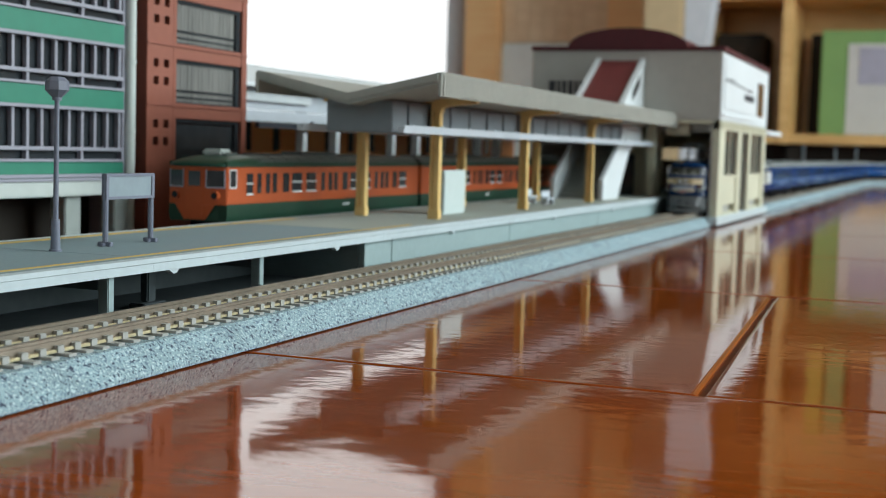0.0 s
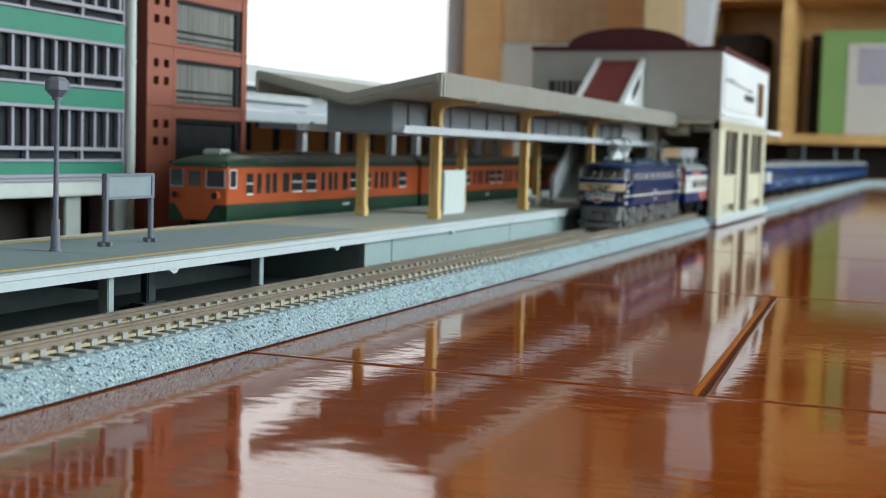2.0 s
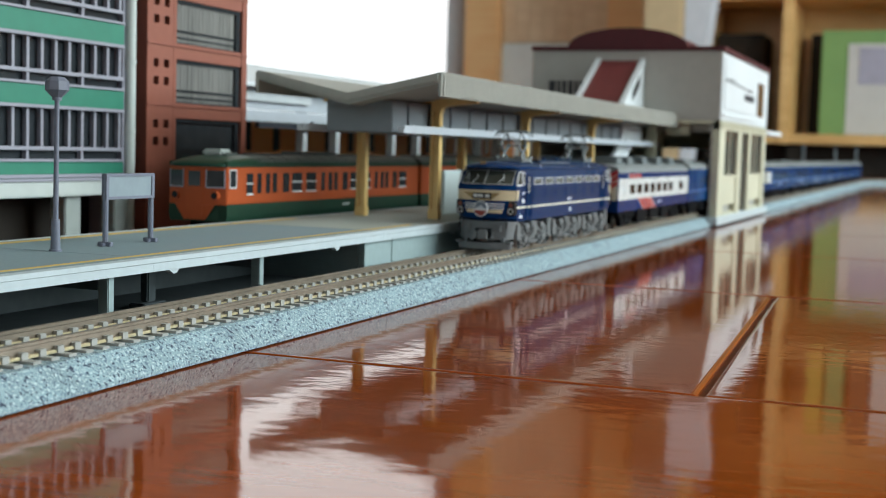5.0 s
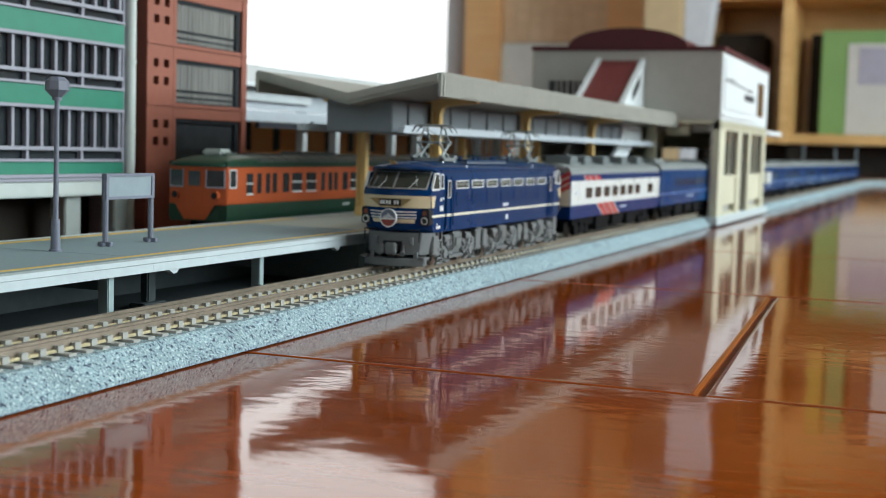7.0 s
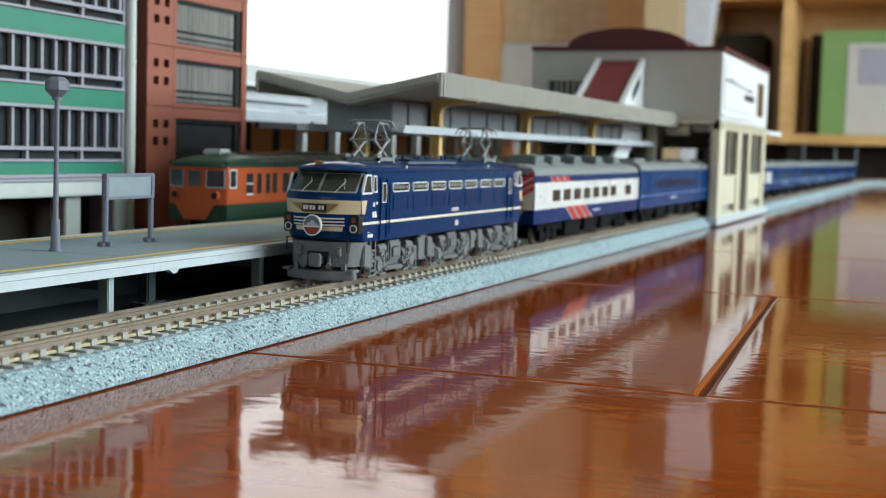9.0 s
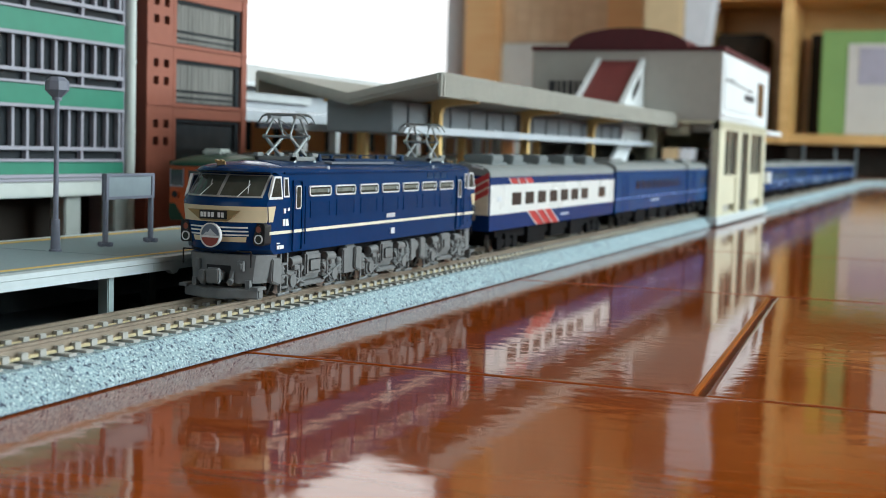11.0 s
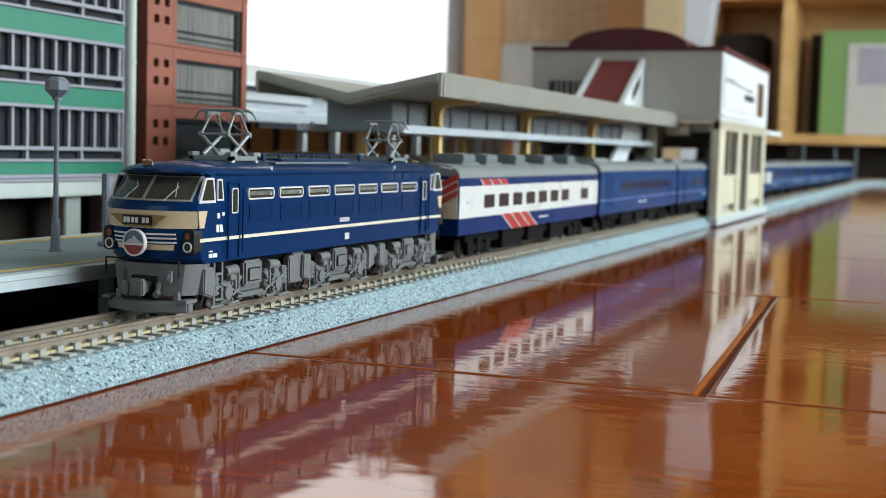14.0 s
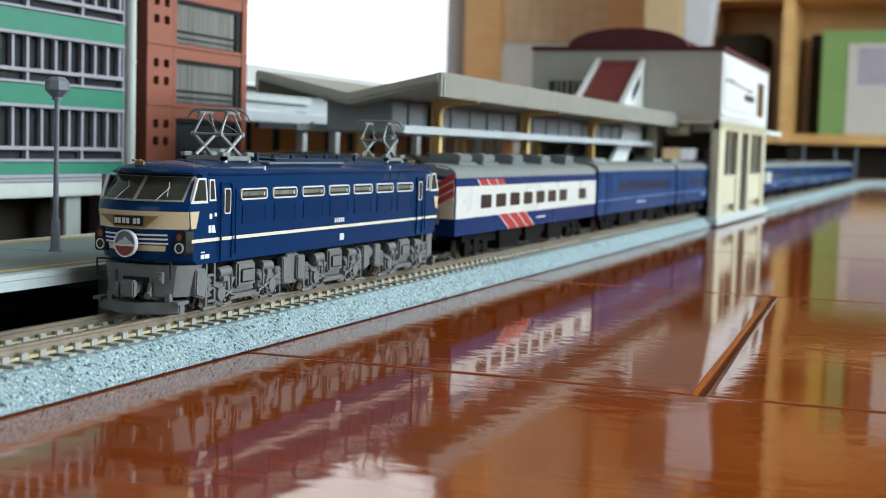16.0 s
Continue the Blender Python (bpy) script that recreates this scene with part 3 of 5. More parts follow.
def canopy():
    c = thing("platform_canopy", (505, 36, PZ), "beige butterfly-roofed platform canopy on ochre posts", "canopy")
    x0, x1, yc = 336.0, 673.0, 36.3
    prof = [(7.7, 50.4), (7.6, 56.4), (8.0, 57.0), (8.8, 57.0), (yc, 51.2), (64.8, 57.3), (65.6, 57.2), (66.1, 56.6), (66.1, 51.0), (65.2, 51.0), (65.0, 54.6),
            (yc, 47.9), (8.6, 54.2), (8.5, 50.4)]
    for a, b in ((x0, 449.6), (450, 561.6), (562, x1)):
        part("roof_section", prism(prof, "x", a, b), ROOFG, c)
    bm = bmesh.new()
    n = int((x1 - x0) / 2.1)
    boxes = [(x0 + 1 + i * 2.1, x0 + 2.1 + i * 2.1, 7.1, 7.75, 50.6, 56.5) for i in range(n)]
    boxes += [(x0 + 1 + i * 2.1, x0 + 2.1 + i * 2.1, 66.05, 66.45, 51.2, 56.3) for i in range(n)]
    boxes += [(x0 + 1 + i * 2.1, x0 + 2.1 + i * 2.1, 7.5, 9.6, 56.7, 57.25) for i in range(n)]
    part("fascia_ribs", B(*boxes), ROOFG, c, "fine upright ribs along the roof edge", smooth=0, kind="stuff")
    part("rim", prism([(8.6, 56.3), (yc, 50.4), (65, 56.5), (65, 55.3), (yc, 48.9), (8.6, 54.9)], "x", x0 - 0.7, x0 - 0.05), ROOFG, c)
    part("ceiling_box", B((345, 668, 26.2, 47.2, 40.4, 49.6), bev=0.3), BLUEG, c, "blue-grey box below the roof valley")
    for i in range(18):
        x = 356 + i * 17.6
        part("box_rib", B((x, x + 0.9, 25.6, 26.15, 41.2, 48.8)), BLUEG, c)
    for y in (20.4, 52.4):
        g = part("cable_trough", B((338, 682, y - 0.9, y + 0.9, 40.2, 41.9), (338, 682, y - 1.2, y - 0.9, 41.2, 42.4), bev=0.12), PALEG, c, "pale grey cable trough")
        for i in range(14):
            part("clip", rod((346 + i * 24, y, 41.9), (346 + i * 24, y, 42.9), 0.6, 8), PALEG, g)
    for x in (373.0, 462.0, 557.0):
        for y, sg in ((23.4, -1), (48.2, 1)):
            q = part("post", B((x - 1.35, x + 1.35, y - 1.5, y - 0.8, PZ, 51.4), (x - 1.35, x + 1.35, y + 0.8, y + 1.5, PZ, 51.4), (x - 0.6, x + 0.6, y - 0.8, y + 0.8, PZ, 51.4), bev=0.12), TAN, c, "ochre H-section post")
            part("post_foot", B((x - 1.6, x + 1.6, y - 1.75, y + 1.75, PZ, PZ + 3.0), bev=0.2), TAN, q)
            tip = y + sg * 13.5
            part("arm", prism([(y - sg * 1.4, 51.2), (y - sg * 1.4, 47.4), (y + sg * 1.6, 46.6), (y + sg * 2.2, 48.4), (y + sg * 3.4, 49.0), (tip, 50.0), (tip, 51.6)], "x", x - 1.45, x + 1.45, bev=0.15), TAN, q)
        part("tie_beam", B((x - 1.1, x + 1.1, 25.2, 46.4, 49.7, 51.0)), TAN, c)


def platform_items():
    solid("platform_cabinet", B((399.5, 419.5, 30.6, 33.4, PZ, 28.9), bev=0.3), MINT, (409.5, 32, PZ), "pale mint upright cabinet on the platform", "cabinet")
    for k, (x, y) in enumerate(((515, 29.5), (525, 40.5))):
        b = thing("bench", (x, y, PZ), "small white moulded platform bench", "bench", "platform benches")
        part("seat", B((x - 6, x + 6, y - 1.6, y + 1.6, PZ + 2.2, PZ + 2.9), bev=0.25), PALEG, b)
        part("backrest", B((x - 6, x + 6, y + 1.0, y + 1.6, PZ + 3.0, PZ + 5.6), bev=0.25), PALEG, b)
        for xx in (x - 4.5, x + 4.5):
            part("leg", B((xx - 0.5, xx + 0.5, y - 1.2, y + 1.2, PZ, PZ + 2.2)), PALEG, b)


# ---------------------------------------------------------------- station
def station():
    s = thing("station_building", (750, 36, 0), "grey and cream station building bridging the tracks", "station")
    x0, x1, y0, y1 = 667.0, 842.0, -14.5, 86.0
    part("upper_wall", B((x0, x1, y0 + 0.6, y1, 54.2, 89.4), bev=0.3), STN, s, "plain grey-beige upper storey")
    w = part("white_wall", B((x0 + 0.4, x1 - 0.2, y0, y0 + 0.55, 54.6, 88.4)), STNW, s, "white street-side wall")
    for a, b, c, d in ((x0 + 4, x0 + 118, 56.6, 58.0),):
        part("ledge", B((a, b, y0 - 1.0, y0 - 0.02, c, d)), STNW, w)
    part("name_panel", B((x0 + 7, x0 + 118, y0 - 0.5, y0 - 0.02, 60.5, 86), bev=0.1), STNW, w)
    for i, x in enumerate((676, 690, 706, 716, 732, 748, 760)):
        h = 2.6 if i in (1, 2) else 1.5
        part("lettering_bar", B((x, x + (9 if i != 2 else 4), y0 - 0.75, y0 - 0.52, 74.5 - i * 0.3, 74.5 - i * 0.3 + h)), LETTER, w)
    part("dark_plate", B((742, 778, y0 - 0.8, y0 - 0.52, 67.5, 71.0)), DARK, w)
    part("upper_window", B((797, 822, y0 - 0.3, y0 - 0.02, 60.5, 80.5)), GLASSD, w)
    for a, b in ((57.5, 66.0), (67.0, 76.5)):
        q = part("gable_window", B((x0 - 0.35, x0 - 0.02, a, b, 66.2, 73.6)), GLASSD, s)
        for yy in (a + 2.6, a + 5.4):
            part("window_bar", B((x0 - 0.7, x0 - 0.36, yy - 0.35, yy + 0.35, 66.2, 73.6)), STN, q)
        part("window_sill", B((x0 - 1.2, x0 - 0.02, a - 0.6, b + 0.6, 65.2, 66.1)), STNC, q)
    # maroon roof: parapet and barrel vault
    part("parapet", B((x0 - 1.0, x1 + 1, y0 - 0.8, y1 + 0.8, 89.4, 91.6), bev=0.3), MAROON, s)
    arc = [(35.2 + 31.5 * math.cos(radians(a)), 91.5 + 9.6 * math.sin(radians(a))) for a in range(0, 181, 9)]
    part("vault_roof", prism(arc, "x", x0 - 0.5, x1), MAROON, s, "dark maroon barrel roof")
    # legs on the street side
    part("plinth", B((x0 - 6, x1 + 8, y0 - 1.4, -9.9, 0.9, 5.2), bev=0.4), NOSE, s)
    # black inset strip draws the shade line of the gap under the plinth
    part("plinth_gap_shade", B((x0 - 4.5, x1 + 6, y0 - 0.2, -10.5, 0, 0.9)), CBLACK, s)
    tower = part("tower", B((x0, x1, y0 + 3.6, -10.1, 5.2, 54.1)), STN, s)
    for a, b in ((667, 686), (729, 743), (770, 780), (829, 842)):
        part("column", B((a, b, y0, y0 + 3.55, 5.2, 54.1), bev=0.25), STNC, s, "cream wall column")
    for a, b in ((686.1, 728.9), (780.1, 828.9)):
        part("parapet_panel", B((a, b, y0 + 0.8, y0 + 2.4, 10.5, 25.5)), STNC, s)
        part("glazing", B((a, b, y0 + 1.8, y0 + 3.0, 25.6, 49.5)), GLASSD, s)
        part("window_bar", B(((a + b) / 2 - 0.8, (a + b) / 2 + 0.8, y0 + 0.9, y0 + 1.75, 25.6, 49.5)), STNC, s)
        part("sill", B((a, b, y0 + 0.3, y0 + 2.6, 24.9, 26.2)), STNC, s)
        part("bottom_rail", B((a, b, y0 + 0.6, y0 + 3.5, 5.2, 6.4)), STNC, s)
    part("door_leaf", B((743.1, 769.9, y0 + 1.9, y0 + 3.2, 5.2, 49.5)), GLASSD, s, "dark recessed door")
    part("lintel", B((x0, x1, y0 - 0.35, y0 + 3.5, 49.6, 54.1), bev=0.2), STNC, s)
    for i in range(12):
        x = x0 + 6 + i * 14
        part("corbel", B((x, x + 3, y0 - 1.1, y0 - 0.36, 50.6, 53.8)), STNC, s)
    part("side_awning", B((842.2, 915, y0 - 1.0, y0 + 10, 50.6, 53.4), bev=0.3), STNW, s)
    part("wall_lamp", rod((845, -15.5, 20), (845, -15.5, 27), 3.2, 10), STNW, s)
    # far side legs, ceiling and the wall on the platform
    part("far_wall", B((x0, x1, 82, 86, 0, 54.1)), STN, s)
    part("soffit", B((x0, x1, -10, 82, 52.6, 54.15)), STNC, s)
    part("platform_wall", B((690, 694, 20, 54, PZ, 52.5)), STNC, s)
    part("rear_screen", B((837, 841, 11.6, 81.8, 1, 33), (837, 841, 11.6, 81.8, 40.5, 52.5), (837, 841, -10, 11.5, 45.5, 52.5)), STNC, s)
    part("platform_door", B((689.4, 689.95, 34, 41, PZ, 36)), GLASSD, s)
    part("hanging_sign", B((672, 674, 2, 14, 46.5, 52.5)), STNC, s)
    part("platform_slab", B((655.2, 842, 13.5, 58, 1, PZ)), TEAL, s)
    for x in (676, 720, 790):
        part("ceiling_beam", B((x, x + 3, -9.8, 81.8, 48.8, 52.5)), STN, s)
    for y in (21, 53):
        part("inner_column", B((668.5, 674, y - 2, y + 2, PZ, 52.5), bev=0.2), STNC, s)


def stairs():
    s = thing("covered_stairs", (635, 38, PZ), "covered station stairs with white sides and maroon roof", "stairs")
    for y0, y1 in ((25.4, 27.4), (48.8, 50.8)):
        part("side_wall", prism([(589, PZ), (589, 23.6), (615, 38.4), (624, 45), (626, 59.5), (666.5, 83), (666.5, 44), (640, 37.5), (618, PZ)], "y", y0, y1, bev=0.15), STNW, s, "white slanting stair wall")
    part("stair_roof", prism([(622.5, 59.6), (666.5, 84.2), (666.5, 82.0), (622.5, 57.4)], "y", 27.7, 48.5), MAROON2, s, "flat maroon sloping roof")
    for y0, y1 in ((25.0, 27.6), (48.6, 51.2)):
        part("roof_rim", prism([(622, 60.6), (666.5, 85.6), (666.5, 82.0), (622, 57.0)], "y", y0, y1), STNW, s)
    part("slot_window", prism([(641, 62.5), (655, 70.5), (655, 76.2), (641, 68.4)], "y", 24.9, 25.35), GLASSD, s)
    for i in range(15):
        x = 597 + i * 4.6
        part("step", B((x, x + 4.7, 27.5, 48.7, PZ + i * 2.3, PZ + i * 2.3 + 2.3)), CONC, s)


# ---------------------------------------------------------------- model buildings
def green_building():
    g = thing("green_office_block", (255, 130, 0), "green-banded model office block with white window frames", "building")
    x0, x1, y = 175.0, 321.5, 97.0
    core = part("core", B((x0 + 1, x1 - 6.2, y + 3.2, y + 60, 22, 122)), GLASSD, g)
    part("side_wall", B((x1 - 6.1, x1 - 3.4, y + 1.6, y + 60, 0, 122), bev=0.3), WHITEF, g)
    part("corner_pipe", rod((x1 - 3.6, y - 0.1, 0), (x1 - 3.6, y - 0.1, 122), 1.6, 14), CREAMW, g)
    part("corner_strip", B((x1 - 6.3, x1 - 4.4, y + 0.6, y + 1.5, 24, 122)), WHITEF, g)
    for z in (38, 58, 76, 95, 113):
        part("pipe_clamp", rod((x1 - 3.6, y - 0.1, z), (x1 - 3.6, y - 0.1, z + 0.9), 1.8, 14), CREAMW, g)
    bands = ((25.9, 30.4), (44.1, 50.5), (62.4, 69.3), (82.0, 88.6), (101.5, 108.5))
    for a, b in bands:
        part("green_band", B((x0, x1 - 6.4, y, y + 3.1, a + 0.5, b - 0.7), bev=0.15), GREEN, g)
        part("cap_rail", B((x0, x1 - 6.4, y - 0.6, y + 3.1, b - 0.68, b), bev=0.1), WHITEF, g)
        part("drip_rail", B((x0, x1 - 6.4, y - 0.5, y + 3.1, a - 0.4, a + 0.48), bev=0.1), WHITEF, g)
    for (a, b), (c, d) in zip(bands, bands[1:]):
        lo, hi = b, c - 0.4
        part("transom", B((x0, x1 - 6.4, y + 0.3, y + 1.5, lo + 2.3, lo + 3.3), bev=0.1), WHITEF, g)
        i = 0
        x = 313.9
        while x > x0:
            tall = i % 4 == 3
            part("mullion", B((x - 0.55, x + 0.55, y + 0.6, y + 2.0, lo if tall else lo + 3.31, hi), bev=0.08), WHITEF, g)
            # pale panels take the place of a bright reflection in the right-hand panes
            if i in (0, 1, 2, 4, 5) and lo > 40:
                part("reflection_panel", B((x - 4.9, x - 0.7, y + 2.7, y + 3.1, lo + 3.4, hi)), PANEFILL, g)
            x -= 5.67
            i += 1
        part("glass", B((x0, x1 - 6.4, y + 2.3, y + 2.6, lo, hi)), GLASSD, g).visible_shadow = False
    part("ledge", B((x0, x1 - 5, y - 3.2, y + 3.1, 20.6, 24.6), bev=0.3), CREAMW, g, "cream shopfront ledge")
    part("ledge_cap", B((x0, x1 - 4.6, y - 3.6, y + 3.1, 24.65, 25.4), bev=0.1), WHITEF, g)
    for x in (212, 245, 291, 313):
        part("column", B((x - 3.4, x + 3.4, y - 1.0, y + 4, 0, 20.55), bev=0.3), CONC, g)
    part("shop_back", B((x0, x1 - 6, y + 12, y + 14, 0, 20.5)), DARKGAP, g)
    part("roof", B((x0, x1, y, y + 60, 122, 124)), CREAMW, g)


def brown_building():
    b = thing("terracotta_block", (358, 130, 0), "terracotta model apartment block with large windows", "building")
    x0, x1, y = 330.8, 389.8, 100.0
    tops = (43.1, 61.4, 79.8, 98.2)
    h = 13.6
    part("core", B((x0 + 0.6, x1 - 0.6, y + 2.6, y + 55, 0, 118)), BRICK, b)
    part("corner_pier", B((x0, 333.4, y, y + 2.5, 0, 118), bev=0.15), BRICK, b)
    part("pier", B((345.0, 346.6, y, y + 2.5, 0, 118)), BRICK, b)
    part("end_pier", B((386.4, x1, y, y + 2.5, 0, 118), bev=0.15), BRICK, b)
    part("foot_wall", B((333.5, 386.3, y + 0.1, y + 2.5, 0, tops[0] - h)), BRICK, b)
    for k, t in enumerate(tops):
        nxt = (tops[k + 1] - h) if k < 3 else 118
        part("spandrel", B((346.7, 386.3, y + 0.15, y + 2.5, t, nxt), bev=0.1), BRICK, b)
        part("floor_joint", B((x0 + 0.2, x1 - 0.2, y - 0.35, y - 0.02, t + 3.6, t + 4.1)), BRICK, b)
        w = part("window", B((346.7, 386.3, y + 2.0, y + 2.4, t - h, t)), GLASSD if k == 0 else PANEFILL, b, "curtained window" if k else "dark window")
        part("rail", B((346.7, 386.3, y + 1.2, y + 1.9, t - h + 3.6, t - h + 4.3), (346.7, 386.3, y + 1.2, y + 1.9, t - h + 1.7, t - h + 2.2)), GLASSD, w)
        # dark ring, thicker right and top, paints the shade of the deep recess
        part("window_frame", ring([(346.7, t - h), (386.3, t - h), (386.3, t), (346.7, t)], [(347.3, t - h + 0.4), (384.0, t - h + 0.4), (384.0, t - 1.1), (347.3, t - 1.1)], "y", y + 0.9, y + 1.95), GLASSD, w)
        if k:
            for i in range(17):
                x = 347.9 + i * 2.1
                part("curtain_fold", rod((x, y + 2.5, t - h + 0.5), (x, y + 2.5, t - 1.2), 1.1 + 0.06 * (i % 3), 10), PANEFILL, w)
        # small square windows in pairs
        xs = (333.4, 334.4, 337.2, 339.9, 342.7, 345.0)
        zs = (nxt if k < 3 else 118, t - 0.6, t - 3.1, t - 5.9, t - 8.4, t - h)
        wall = [(xs[0], xs[5], y + 0.1, y + 2.5, zs[1], zs[0]), (xs[0], xs[5], y + 0.1, y + 2.5, zs[3], zs[2]), (xs[0], xs[5], y + 0.1, y + 2.5, zs[5], zs[4])]
        for za, zb in ((zs[2], zs[1]), (zs[4], zs[3])):
            wall += [(xs[0], xs[1], y + 0.1, y + 2.5, za, zb), (xs[2], xs[3], y + 0.1, y + 2.5, za, zb), (xs[4], xs[5], y + 0.1, y + 2.5, za, zb)]
            for xa, xb in ((xs[1], xs[2]), (xs[3], xs[4])):
                part("small_window", B((xa, xb, y + 1.7, y + 2.1, za, zb)), GLASSD, b)
        part("window_wall", B(*wall), BRICK, b, smooth=0)


def far_platform():
    c = thing("far_canopy", (560, 128, 0), "pale grey flat station canopy beyond the side line", "canopy")
    part("deck", B((392, 850, 108, 146, 0, 12), bev=0.3), TEAL, c)
    part("roof", prism([(104, 57.6), (128, 66.4), (150, 60), (150, 58.4), (128, 64.6), (104, 56.0)], "x", 396, 850), STNW, c)
    part("gutter", B((396, 456, 109.2, 111, 51.4, 54.4), bev=0.2), STNW, c, "white gutter beam")
    part("beam", B((396, 850, 111.2, 114, 44.0, 48.2), bev=0.2), PALEG, c)
    part("fascia", B((396, 850, 111.3, 112.6, 48.4, 60.2), bev=0.2), PALEG, c)
    part("lamp_row", B((420, 470, 112, 113.6, 41.8, 43.9)), DARK, c)
    for i in range(9):
        x = 461 + i * 29.5
        part("post", B((x - 1.8, x + 1.8, 114.2, 117.6, 12, 58.8), bev=0.2), STNW, c)


def shell_profile(hw, z0, zg, ztop, n=7):
    """A coach's cross-section: upright sides and a rounded roof."""
    right = [(hw, z0), (hw, zg)]
    arc = []
    for i in range(1, n):
        a = math.pi / 2 * i / n
        arc.append((hw * (math.cos(a) ** 0.7), zg + (ztop - zg) * (math.sin(a) ** 0.9)))
    half = right + arc
    return half + [(0, ztop)] + [(-y, z) for y, z in half[::-1]]


def bogie(parent, xc, y=0.0, z0=ZR, mat=None, wheels=True):
    mat = mat or CBLACK
    bm = B((xc - 9, xc + 9, y - 7.6, y - 6.2, z0 + 1.6, z0 + 3.6), (xc - 9, xc + 9, y + 6.2, y + 7.6, z0 + 1.6, z0 + 3.6), (xc - 2, xc + 2, y - 7.9, y + 7.9, z0 + 1.2, z0 + 5.2),
           *[(xc + dx - 2.0, xc + dx + 2.0, y + a, y + b, z0 + 0.9, z0 + 4.4) for dx in (-7, 7) for a, b in ((-7.9, -6.4), (6.4, 7.9))], bev=0.15)
    bg = part("bogie", bm, mat, parent)
    for dx in (-7, 7):
        part("wheelset", rod((xc + dx, y - 5.3, z0 + 2.9), (xc + dx, y - 4.1, z0 + 2.9), 2.9, 16, None, rod((xc + dx, y + 4.1, z0 + 2.9), (xc + dx, y + 5.3, z0 + 2.9), 2.9, 16)), BRASS, bg)


def far_railcar():
    """An orange car at the far platform."""
    r = thing("orange_coach", (520, 158, 0), "orange coach standing beyond the far platform", "train")
    part("body", prism([(149, 15), (149, 44), (152, 47), (166, 47), (168, 44), (168, 15)], "x", 385, 830), FARORANGE, r)
    part("lower_band", B((385, 830, 148.7, 148.95, 15, 27)), RGREEN, r)
    for i in range(17):
        x = 398 + i * 25
        part("window", B((x, x + 5.5, 148.6, 148.95, 33, 45)), GLASSD, r)
    part("roof", B((385, 830, 150, 167, 47.1, 50), bev=1.0), RROOF, r)
    part("underframe", B((390, 825, 152, 165, 0, 15)), CBLACK, r)


